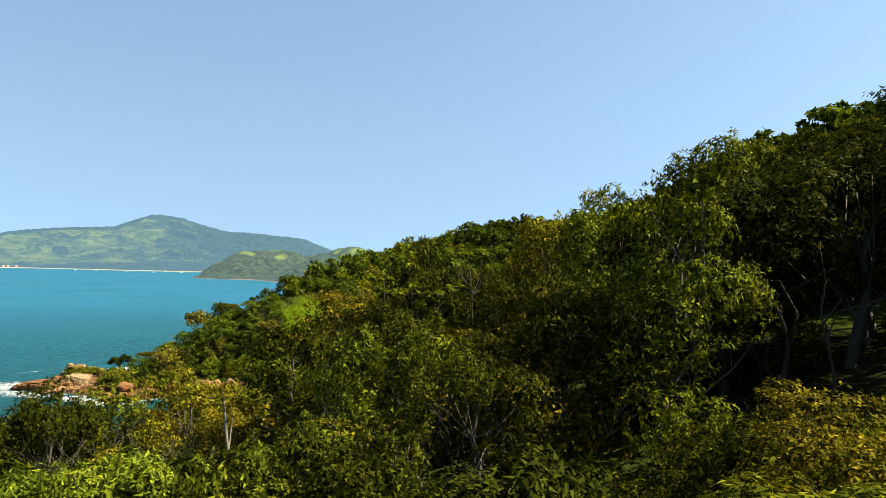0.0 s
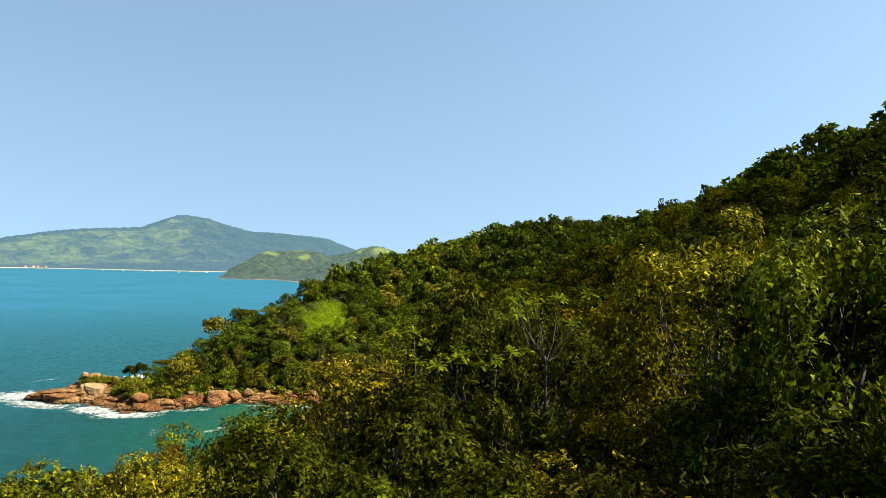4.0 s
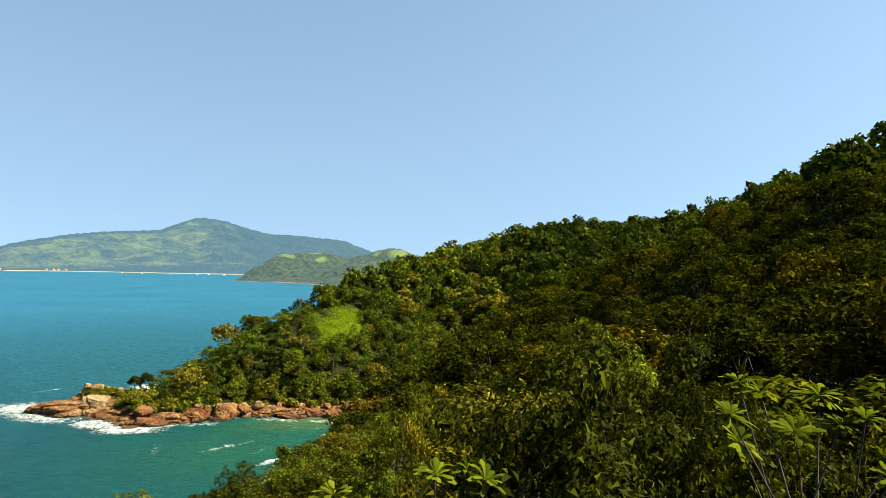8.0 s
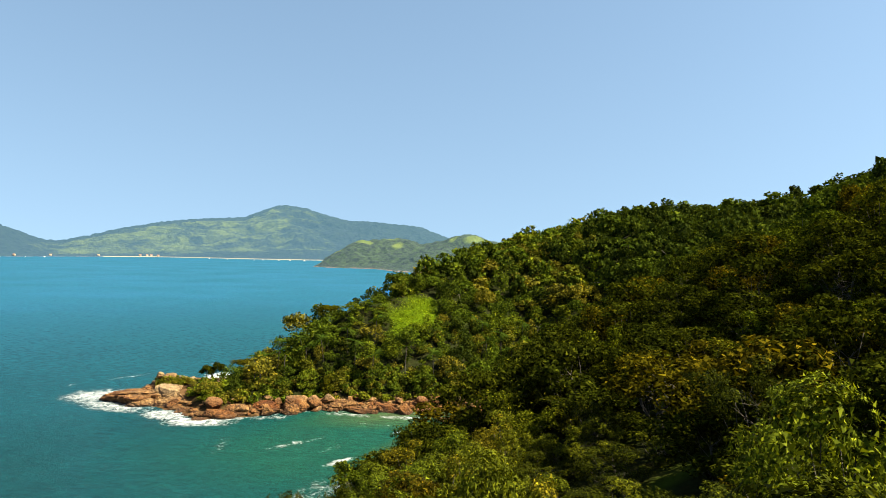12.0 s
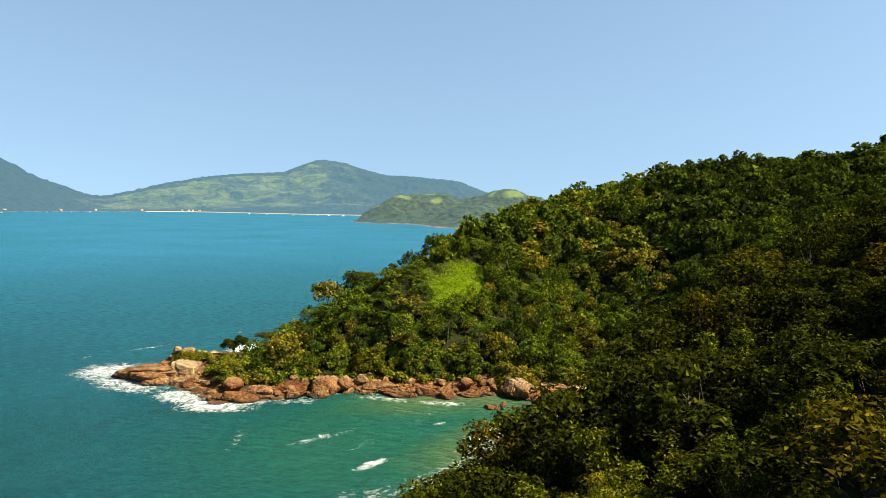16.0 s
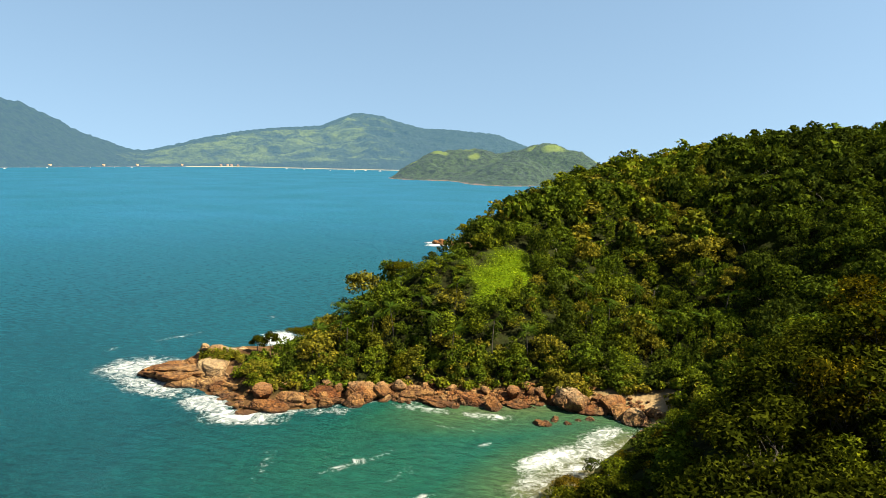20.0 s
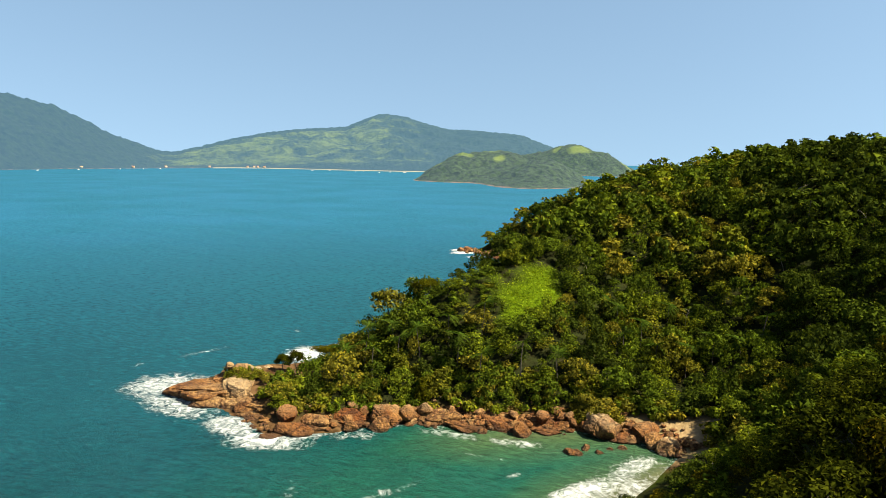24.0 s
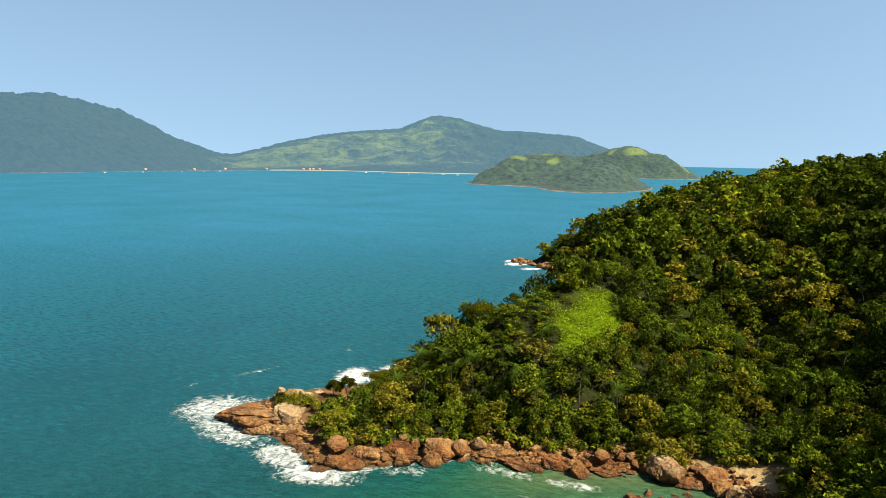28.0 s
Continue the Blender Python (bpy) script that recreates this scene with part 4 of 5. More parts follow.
def tree_thing(name, seed, h, r, style, leaves, leaf, mat, wood, label, group, aspect=0.45, whorl=0, droop=0.45):
    top = new(name)
    wood_a, crown_a = tree_arrays(seed, h, r, style, leaves, leaf, aspect, 0.8, droop, whorl < 0, max(0, whorl))
    part("trunk", quads(name + "_trunk", *wood_a, [wood], True), top)
    part("crown", quads(name + "_crown", *crown_a, [mat]), top)
    return tagged(top, label, "tree" if style != "shrub" else "shrub", group)


def way_x(y):
    """The open lane over the treetops: its middle and its lowest air."""
    return 1.6 - 0.125 * y if y < 32 else -2.4 - 0.3 * (y - 32)


def way_z(y):
    return 33.6 + 0.085 * y if y < 42 else 37.2 + 0.1 * (y - 42)


STRIP_A, STRIP_B = np.array([2.0, -5.0]), np.array([-8.0, 62.0])


def strip_distance(x, y):
    ab = STRIP_B - STRIP_A
    p = np.array([x, y])
    t = min(1.0, max(0.0, float((p - STRIP_A) @ ab / (ab @ ab))))
    return float(np.linalg.norm(p - STRIP_A - t * ab))


def ahead_distance(x, y):
    """Distance from the lane of what lies ahead of it; what lies behind counts as far."""
    best = np.full(x.shape, 400.0)
    for s in np.linspace(0, 1.1, 16):
        ex, ey = STRIP_A + (STRIP_B - STRIP_A) * s
        dx, dy = x - ex, y - ey
        best = np.where((np.hypot(dx, dy) > 7) & (dy > 0) & (np.abs(np.arctan2(dx, dy) + 0.14 * s) < 0.68), np.minimum(best, np.hypot(dx, dy)), best)
    return best


class Kinds:
    """Prototypes that are copied: the first use places the prototype itself."""

    def __init__(self, makers):
        self.makers, self.made, self.used = makers, {}, set()

    def put(self, k, m4, scale):
        if k not in self.made:
            self.made[k] = self.makers[k]()
        ob = self.made[k]
        s4 = Matrix.Diagonal((*scale, 1))
        if k not in self.used:
            self.used.add(k)
            ob.matrix_basis = m4 @ s4
            return ob
        twin = copy_thing(ob, m4)
        twin.matrix_basis = m4 @ s4
        return twin


def near_maker(i, style, h, r, leaves, leaf, mat, wood, name, group, aspect=0.4, whorl=7, droop=0.45):
    words = TONE_WORDS.get(mat.name, "green")
    shape = {"round": "rounded", "canopy": "high-crowned", "tall": "tall narrow", "umbrella": "flat-topped", "shrub": "low spreading"}[style]
    what = "shrub" if style == "shrub" else "broadleaf tree"
    return lambda: tree_thing(name, 100 + i, h, r, style, leaves, leaf, mat, wood, f"{shape} {what} with {words} leaves on the hillside", group, aspect, whorl, droop)


G1, G2, G3 = "trees of the near slope", "shrubs of the near slope", "trees above the cove"
f_dark, f_mid, f_olive, f_yellow, f_bright, f_rust = fine_mats
near_kinds = Kinds({i: near_maker(i, *spec) for i, spec in enumerate((
    ("round", 7, 3.0, 9200, 0.132, f_mid, bark_brown, "broadleaf_tree", G1, 0.49, 7),
    ("round", 7, 3.1, 9200, 0.132, f_dark, bark_brown, "broadleaf_tree", G1, 0.54, 6),
    ("tall", 7, 2.4, 9200, 0.12, f_olive, bark_brown, "broadleaf_tree", G1, 0.57, 5),
    ("round", 7, 2.8, 13000, 0.104, f_bright, bark_brown, "broadleaf_tree", G1, 0.49, 8),
    ("round", 7, 2.9, 9200, 0.116, f_yellow, bark_brown, "broadleaf_tree", G1, 0.61, 5),
    ("tall", 7, 2.6, 9200, 0.132, f_mid, bark_brown, "broadleaf_tree", G1, 0.46, 7),
    ("round", 7, 3.0, 9200, 0.12, f_rust, bark_brown, "broadleaf_tree", G1, 0.57, 5),
    ("canopy", 7, 3.3, 9200, 0.136, f_dark, bark_brown, "broadleaf_tree", G1, 0.54, 6)))})
s_dark, s_mid, s_olive, s_bright, s_rust = spray_mats
mid_kinds = Kinds({i: near_maker(40 + i, *spec) for i, spec in enumerate((
    ("round", 7, 3.2, 2150, 0.265, s_mid, bark_brown, "forest_tree", G3, 0.55, -1),
    ("round", 7, 3.2, 2150, 0.265, s_dark, bark_brown, "forest_tree", G3, 0.55, -1),
    ("tall", 7, 2.6, 2400, 0.24, s_mid, bark_brown, "forest_tree", G3, 0.55, -1),
    ("round", 7, 3.1, 2150, 0.265, s_olive, bark_brown, "forest_tree", G3, 0.55, -1),
    ("tall", 7, 2.9, 2400, 0.25, s_bright, bark_pale, "forest_tree", G3, 0.55, -1),
    ("round", 7, 3.0, 2150, 0.255, s_dark, bark_brown, "forest_tree", G3, 0.55, -1),
    ("round", 7, 3.0, 2150, 0.255, s_rust, bark_brown, "forest_tree", G3, 0.55, -1)))})
shrub_kinds = Kinds({i: near_maker(20 + i, *spec) for i, spec in enumerate((
    ("shrub", 2.2, 1.7, 2800, 0.107, f_mid, bark_brown, "shrub", G2, 0.47, 6),
    ("shrub", 2.2, 1.8, 2800, 0.098, f_olive, bark_brown, "shrub", G2, 0.55, 5),
    ("shrub", 2.2, 1.7, 3600, 0.135, f_bright, bark_brown, "shrub", G2, 0.36, 8),
    ("shrub", 2.2, 1.7, 3000, 0.090, f_yellow, bark_brown, "shrub", G2, 0.59, 5),
    ("shrub", 2.2, 1.7, 2800, 0.107, f_dark, bark_brown, "shrub", G2, 0.47, 6)))})

STYLES = (("round", 3.1), ("round", 3.3), ("tall", 2.6), ("round", 2.9), ("round", 3.2), ("tall", 2.4), ("tall", 2.8), ("round", 3.0))


def woods_set(seed, leaves, leaf):
    return [tree_arrays(seed + k, 7, r, style, leaves, leaf, 0.84, 0.9, 0.0, True)[1] for k, (style, r) in enumerate(STYLES)]


WOODS_GAPS = woods_set(310, 340, 0.43)
WOODS_FINE, WOODS_FAR, WOODS_BACK = woods_set(300, 570, 0.38), woods_set(320, 165, 0.76), woods_set(340, 60, 1.35)


class Heap:
    """Many small plants gathered into one mesh."""

    def __init__(self):
        self.v, self.f, self.t, self.n = [], [], [], 0

    def add(self, arrays, x, y, z, turn, scale, tone):
        v, f = arrays
        q = v * np.array(scale)
        c, s = math.cos(turn), math.sin(turn)
        self.v.append(np.stack([q[:, 0] * c - q[:, 1] * s + x, q[:, 0] * s + q[:, 1] * c + y, q[:, 2] + z], 1))
        self.f.append(f + self.n)
        self.t.append(np.full(len(q), tone))
        self.n += len(q)

    def done(self, name, mat, label, category):
        me = quads(name, np.concatenate(self.v), np.concatenate(self.f), [mat])
        point_values(me, "tone", np.concatenate(self.t))
        return tagged(new(name, me), label, category, kind="stuff")


# standout and added shade trees, near slope: x, y, top, kind, width factor
# the three at x 18 to 19 are made up, to shade the hollow
HEROES = ((1.2, 29.8, 35.3, 1, 0.8), (6.5, 26.2, 37.2, 4, 1.0), (7.4, 17.6, 36.9, 5, 0.95), (6.6, 20.8, 36.6, 0, 0.8), (-15.7, 31.0, 28.8, 1, 0.95), (-18.5, 34, 27.5, 1, 0.9), (3.0, 44.6, 34.2, 3, 1.05),
          (-2.7, 45.4, 31.95, 4, 0.55), (5.2, 27.8, 35.7, 2, 0.9), (3.4, 36.5, 34.6, 1, 0.85), (9.9, 20.6, 37.3, 7, 1.1), (12.6, 19.4, 37.9, 7, 1.05), (11.0, 23.5, 38.4, 1, 1.05), (9.4, 22.4, 34.0, 1, 0.85), (12.4, 22.8, 34.8, 1, 0.85), (7.6, 20.4, 33.2, 1, 0.65), (14.4, 21.0, 35.0, 1, 0.85), (10.8, 19.6, 33.0, 1, 0.55), (8.2, 24.0, 36.6, 1, 0.95), (15.2, 18.2, 38.6, 7, 1.0), (18.6, 20.0, 40.6, 7, 1.2), (18.8, 24.0, 41.0, 7, 1.2), (18.0, 16.4, 40.0, 7, 1.1), (15.5, 22.5, 39.0, 7, 1.1), (13.2, 24.5, 39.0, 7, 1.1), (-9.4, 31.5, 29.3, 4, 1.0), (-7.4, 31.0, 28.4, 4, 0.8), (10.5, 33, 37.8, 1, 1.1),
          (1.2, 17.8, 32.6, 0, 0.7), (-1.4, 19.0, 31.9, 5, 0.7), (2.4, 16.2, 32.4, 1, 0.6), (12.5, 27.5, 38.8, 5, 1.1), (-5.6, 41.5, 29.9, 1, 0.85), (-4.6, 53.4, 30.0, 0, 0.9), (8, 70, 31.2, 1, 1.1))
for x, y, top_z, kind, wide in HEROES:
    tall = max(0.45, min(1.35, (top_z - at_ground(x, y)) / 7))
    near_kinds.put(kind, pose(x, y, top_z - 7 * tall, 0, 0, 77 * x), (wide, wide, tall))

# leafless bushes of the near slope: x, y, top
DRY = ((-9.9, 27.6, 29.2), (-9.2, 28.4, 29.1), (-11.4, 27.8, 28.5), (-7.9, 27.9, 28.7), (-1.3, 16.7, 31.5), (-0.9, 18.7, 31.9), (1.2, 15.6, 31.7), (4.2, 19.0, 33.0))

# planting: a jittered grid over the land
CELL = 4.5
h = rng.uniform(0, 1, (68, 112, 6))
px = ((np.arange(68)[:, None] - 25 + 0.5) + 0.75 * (h[..., 0] - 0.5)) * CELL
py = ((np.arange(112)[None] - 6 + 0.5) + 0.75 * (h[..., 1] - 0.5)) * CELL
px, py, h = px.ravel(), py.ravel(), h.reshape(-1, 6)
pz, pd, lawn_v = ground(px, py), inland(px, py), clearing(px, py)
# slopes turned away from the lane get coarser trees
seen = np.zeros(len(px), bool)
for ex, ey, ez in ((1, 0, 37), (-2, 30, 39), (-8, 55, 44), (-16, 70, 55)):
    clear = np.ones(len(px), bool)
    for s in np.linspace(0.1, 0.94, 22):
        clear &= ground(ex + (px - ex) * s, ey + (py - ey) * s) + 5 < ez + (pz + 9 - ez) * s
    seen |= clear
near_d = ahead_distance(px, py)
beside = np.array([strip_distance(x, y) for x, y in zip(px, py)])
near_d = np.where((near_d > 80) & (beside < 22), 90, near_d)
woods = Heap()
near_n = mid_n = 0
for i in np.argsort(near_d):
    x, y, z, d, lv, hh = float(px[i]), float(py[i]), float(pz[i]), float(pd[i]), lawn_v[i], h[i]
    if d < (1.6 if -40 < x < 0 and 105 < y < 172 else 5.0) or lv > 0.3 or (abs(x + 11.5) < 8 and 170 < y < 190.5):
        continue
    tall = 0.7 + 0.88 * float(hh[2]) ** 1.5
    if near_d[i] < 30:
        tall = (0.8 if x < -5 else 0.55) + 0.45 * float(hh[2])
    far = (y > 290 or x > 60) and near_d[i] > 60
    if 4 < x < 11 and 7 < y < 17 or 6 < x < 15 and 10 < y < 18.5 or 9 < x < 23 and 4 < y < 14 or x < -81 and y < 200 or far and hh[1] < 0.34:
        continue
    if d < 11 and not (-40 < x < 0 and 105 < y < 172):
        tall *= 0.45 + 0.05 * d
    if x > 8 and 25 < y < 120:
        tall *= 0.84
    if -40 < x < 4 and 115 < y < 178 and d < 22:
        tall *= 0.55
    if x < -70 and 150 < y < 212:
        tall *= 0.35 if x < -79 else 0.7
    if min((x - a[0]) ** 2 + (y - a[1]) ** 2 for a in HEROES) < 5 or min((x - a[0]) ** 2 + (y - a[1]) ** 2 for a in DRY) < 11:
        continue
    if -14 < x < -3 and 7 < y < 22:
        tall = min(tall, (28.6 - z) / 7)
        if tall < 0.2:
            continue
    if -64 < x < -44 and 196 < y < 217:
        tall *= 0.55
    turn = float(hh[3]) * 6.283
    lane = abs(x - way_x(y))
    if y < 80 and lane < 7:
        tall = min(tall, (way_z(y) - 2.3 + 0.3 * max(0, lane - 2) - z) / 7)
        if tall < 0.3:
            continue
    wide = (0.55 * tall + 0.5) * (0.95 + 0.45 * float(hh[5])) * (1.18 if far else 0.97)
    if near_d[i] > 80:
        wide *= 0.8
        tall *= 0.78 + 0.36 * float(hh[0])
    z -= 0.8
    m4 = pose(x, y, z, 0, 0, math.degrees(turn))
    if near_d[i] < 24 and near_n < 112:
        near_n += 1
        # darker leaf kinds right of the lane partly stand in for that slope's shade
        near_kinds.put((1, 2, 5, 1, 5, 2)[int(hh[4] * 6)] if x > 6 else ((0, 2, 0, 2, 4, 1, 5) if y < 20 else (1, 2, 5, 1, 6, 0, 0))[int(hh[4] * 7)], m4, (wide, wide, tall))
    elif mid_n < 330 and near_d[i] < 92 and seen[i] and beside[i] > 4:
        mid_n += 1
        # darker kinds uphill of the lane, again partly in place of shade
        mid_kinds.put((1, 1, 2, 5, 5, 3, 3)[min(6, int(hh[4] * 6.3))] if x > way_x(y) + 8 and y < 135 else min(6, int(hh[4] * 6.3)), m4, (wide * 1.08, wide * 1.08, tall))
    else:
        patch = 0.5 + 0.5 * float(wobble(np.array(x), np.array(y), 16, 4.0))
        tone = min(1.0, max(0.0, 0.72 * hh[5] ** 1.4 + 0.2 * patch * hh[2] + (0.2 if hh[0] > 0.985 else 0)))
        # dark tones on the right slope: its shade put into the leaf colour
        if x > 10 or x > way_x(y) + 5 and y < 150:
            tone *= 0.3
        kinds = WOODS_BACK if (not seen[i] or near_d[i] > 390) and beside[i] > 75 else WOODS_FINE if near_d[i] < 165 and x < 46 or beside[i] < 24 else WOODS_FAR
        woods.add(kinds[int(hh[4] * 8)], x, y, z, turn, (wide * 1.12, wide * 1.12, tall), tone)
# lesser trees that fill the gaps of the point's wood
g = np.random.default_rng(14)
fx_, fy_ = np.meshgrid(np.arange(-80, 62, 4.4), np.arange(172, 300, 4.4), indexing="ij")
fx_, fy_ = (fx_ + g.uniform(-1.8, 1.8, fx_.shape)).ravel(), (fy_ + g.uniform(-1.8, 1.8, fy_.shape)).ravel()
for x, y, z, d, lv in zip(fx_, fy_, ground(fx_, fy_), inland(fx_, fy_), clearing(fx_, fy_)):
    if d < 5.5 or lv > 0.2 or abs(x + 11.5) < 8 and y < 190.5 or x < -70 and y < 212:
        continue
    tall, wide = float(g.uniform(0.5, 1.1)), float(g.uniform(0.5, 0.85))
    if d < 12 or -64 < x < -44 and 196 < y < 217:
        tall *= 0.55
    # past x 10 the tone is darkened in place of shade
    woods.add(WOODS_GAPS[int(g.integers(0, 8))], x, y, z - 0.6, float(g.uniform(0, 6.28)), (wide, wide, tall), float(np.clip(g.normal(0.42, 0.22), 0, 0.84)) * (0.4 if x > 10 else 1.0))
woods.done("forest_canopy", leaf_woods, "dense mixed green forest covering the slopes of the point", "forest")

# low scrub along the foot of the woods
g = np.random.default_rng(12)
scrub_shapes = [tree_arrays(360 + k, 2.2, 1.7, "shrub", 105, 0.55, 0.75, 0.7, 0, True)[1] for k in range(4)]
scrub = Heap()
qx, qy = g.uniform(-104, 20, 5200), g.uniform(150, 240, 5200)
qd, qz = inland(qx, qy), ground(qx, qy)
low = np.interp(qx, [-104, -92, -84, -74, -60, -20, 0], [9, 8.5, 7, 5.6, 3.7, 3.4, 4.4])
for x, y, z, d, lo in zip(qx, qy, qz, qd, low):
    if x < -84 or not lo < d < lo + 8 or (abs(x + 11.5) < 7 and y < 189):
        continue
    k = float(g.uniform(0.5, 1.15))
    scrub.add(scrub_shapes[int(g.integers(0, 4))], x, y, z - 0.2, float(g.uniform(0, 6)), (k, k, k), float(g.uniform(0.25, 0.85)))
n = 700
qx, qy = g.uniform(-80, 60, n), g.uniform(80, 300, n)
for x, y, z, d, lv in zip(qx, qy, ground(qx, qy), inland(qx, qy), clearing(qx, qy)):
    if d > 9 and lv < 0.5 and strip_distance(x, y) > 30:
        k = float(g.uniform(0.7, 1.5))
        scrub.add(scrub_shapes[int(g.integers(0, 4))], x, y, z - 0.2, float(g.uniform(0, 6)), (k, k, k), float(g.uniform(0.1, 0.6)))
for _ in range(45):
    x, y = -90.5 + g.normal(0, 2.7), 179 + g.normal(0, 1.1)
    k = float(g.uniform(0.4, 0.7))
    scrub.add(scrub_shapes[int(g.integers(0, 4))], x, y, at_ground(x, y) - 0.1 + 0.6 * k, float(g.uniform(0, 6)), (k, k, k), float(g.uniform(0.55, 0.85)))
for _ in range(70):
    a, q = float(g.uniform(0, 6.283)), float(g.uniform(0, 1)) ** 0.5
    x, y = -23.5 + 4.2 * q * math.cos(a), 186.4 + 2.6 * q * math.sin(a)
    k = float(g.uniform(0.6, 1.0))
    scrub.add(scrub_shapes[int(g.integers(0, 4))], x, y, at_ground(x, y) + 4.4 * (1 - q * q) * float(g.uniform(0.4, 1.0)), a, (k, k, k), float(g.uniform(0.7, 0.9)))
scrub.done("coastal_scrub", leaf_woods, "low yellow-green scrub above the rocks", "scrub")

# shrubs of the ridge right under the lane: x, y, top, size
for k, (x, y, top_z, f) in enumerate(((-1.1, 26.1, 32.4, 1.3), (0.6, 28.4, 32.9, 1.3), (1.7, 25.4, 32.2, 1.3), (2.3, 29.8, 32.2, 1.2), (-2.5, 27, 32.8, 1.3), (0, 31, 33.8, 1.5), (2.5, 33, 32.9, 1.2), (-3, 31, 32, 1.4),
                                      (4, 24.6, 31.6, 1.2), (1.5, 23.2, 31.2, 1.3), (3, 21.2, 31.9, 1.3), (4.6, 18.3, 33.4, 1.3), (0.4, 20.8, 32.3, 1.2), (-2, 22.5, 31.6, 1.3), (-3.6, 25, 31.5, 1.4), (5.6, 22.6, 33.2, 1.2),
                                      (0, 35.5, 33.2, 1.5), (3.9, 32, 33.2, 1.2), (-1.5, 38, 32.2, 1.5), (2.2, 40, 33.4, 1.6), (7.6, 13.6, 31.6, 1.2), (9.6, 15.0, 32.0, 1.2), (5.6, 11.6, 30.7, 1.1), (3.0, 11.4, 30.4, 1.1),
                                      (-3.0, 16.2, 28.9, 1.5), (-2.0, 17.4, 29.3, 1.4), (-4.2, 17.9, 28.8, 1.5), (-1.2, 15.4, 29.8, 1.4), (0.1, 17.1, 30.2, 1.4), (-6.5, 21.4, 27.6, 1.5), (-8.8, 21.8, 27.2, 1.5))):
    # mostly the dark kind, whose colour stands in for shade under the lane
    shrub_kinds.put((4, 4, 4, 4, 1, 4)[k % 6] if k < 20 or k > 23 else (4, 1, 4, 1)[k - 20], pose(x, y, top_z - 0.5 * (20 <= k < 24) - 2.2 * f, 0, 0, 63 * k), (f, f, f))
# fresh green bushes at the start of the lane: x, y, top, kind
for k, (x, y, top_z, kind) in enumerate(((-4.4, 10.5, 30.75, 2), (-3.7, 10.2, 30.9, 2), (-3.1, 10.6, 30.9, 2), (-2.4, 10.3, 30.85, 2), (-1.7, 10.7, 31.0, 4), (-1.0, 10.5, 31.15, 0), (-0.3, 10.8, 31.3, 4), (-0.6, 11.8, 31.3, 0), (-2.4, 12.2, 30.6, 4), (0.5, 11.0, 31.2, 4))):
    shrub_kinds.put(kind, pose(x, y, top_z - 2.3, 0, 0, 71 * k), (0.85, 0.85, 1.05))
# shrubs between the near trees
g = np.random.default_rng(5)
shrub_n = 0
while shrub_n < 84:
    y = float(g.uniform(6, 60))
    x = float(way_x(y) + g.normal(0, 7))
    z = at_ground(x, y)
    tall = float(g.uniform(0.7, 1.5))
    if x > 7.5 and 13 < y < 28 or x > 1.2 and 23 < y < 35 or abs(x - way_x(y)) < 5 and z + 2.3 * tall > way_z(y) - 2.5:
        continue
    # right of the lane only the dark kind, coloured for the shade there
    shrub_kinds.put((0, 1, 4, 1, 1, 3, 4, 0)[int(g.integers(0, 8))] if x < 0 or y < 20 else 4, pose(x, y, z - 0.15, 0, 0, float(g.uniform(0, 360))), (tall, tall, tall))
    shrub_n += 1

# thick brush under and between the near plants
g = np.random.default_rng(77)
brush_shapes = [tree_arrays(380 + k, 1.5, 1.5, "shrub", 850, 0.095, 0.5, whorl=5)[1] for k in range(4)]
brush = Heap()
for _ in range(80):
    y = float(g.uniform(5, 34))
    x = float(way_x(y) + g.uniform(-13, 16))
    z = at_ground(x, y)
    k = float(g.uniform(0.8, 1.4))
    if x > 7.5 and y > 13 or abs(x - way_x(y)) < 5 and z + 1.6 * k > way_z(y) - 2.4:
        continue
    brush.add(brush_shapes[int(g.integers(0, 4))], x, y, z - 0.1, float(g.uniform(0, 6)), (k, k, k), float(g.choice([0.5, 0.6, 0.68, 0.75, 0.3])))
for _ in range(110):
    x, y = float(g.uniform(1.5, 15)), float(g.uniform(8.5, 15.5))
    k = float(g.uniform(0.55, 0.95))
    brush.add(brush_shapes[int(g.integers(0, 4))], x, y, at_ground(x, y) - 0.1, float(g.uniform(0, 6)), (k, k, 0.8 * k), float(g.choice([0.45, 0.55, 0.62, 0.68, 0.3])))
brush.done("undergrowth", leaf_brush, "thick low olive and yellow-green brush", "brush")

# ---- single plants that stand out ----


def branching(g, start, way, length, radius, depth, out):
    """Crooked branches that fork."""
    p, d = np.array(start, float), np.array(way, float)
    pts, rad = [p.copy()], [radius]
    for i in range(4):
        d = d + g.normal(0, 0.22, 3) + [0, 0, 0.05]
        d /= np.linalg.norm(d)
        p = p + d * length / 4
        pts.append(p.copy())
        rad.append(radius * (1 - 0.14 * (i + 1)))
    out.append(tube(pts, rad, 5))
    if depth > 0:
        for _ in range(3):
            k = int(g.integers(2, 5))
            branching(g, pts[k], d + g.normal(0, 0.6, 3), length * 0.62, rad[k] * 0.6, depth - 1, out)
    return pts[-1]


def bare_mesh(name, seed, h, depth, mat, thick, stems=1):
    g = np.random.default_rng(seed)
    parts = []
    for k in range(stems):
        way = (0, 0, 1) if stems == 1 else (0.8 * math.cos(k * 2.4), 0.8 * math.sin(k * 2.4), 1)
        branching(g, (0, 0, -0.3), way, h * 0.55, thick * h, depth, parts)
    return quads(name, *join_arrays(parts), [mat], True)


bare_meshes = [bare_mesh("bare_branches", 500 + k, 2.0, 2, bark_dead, 0.009, 5) for k in range(3)]
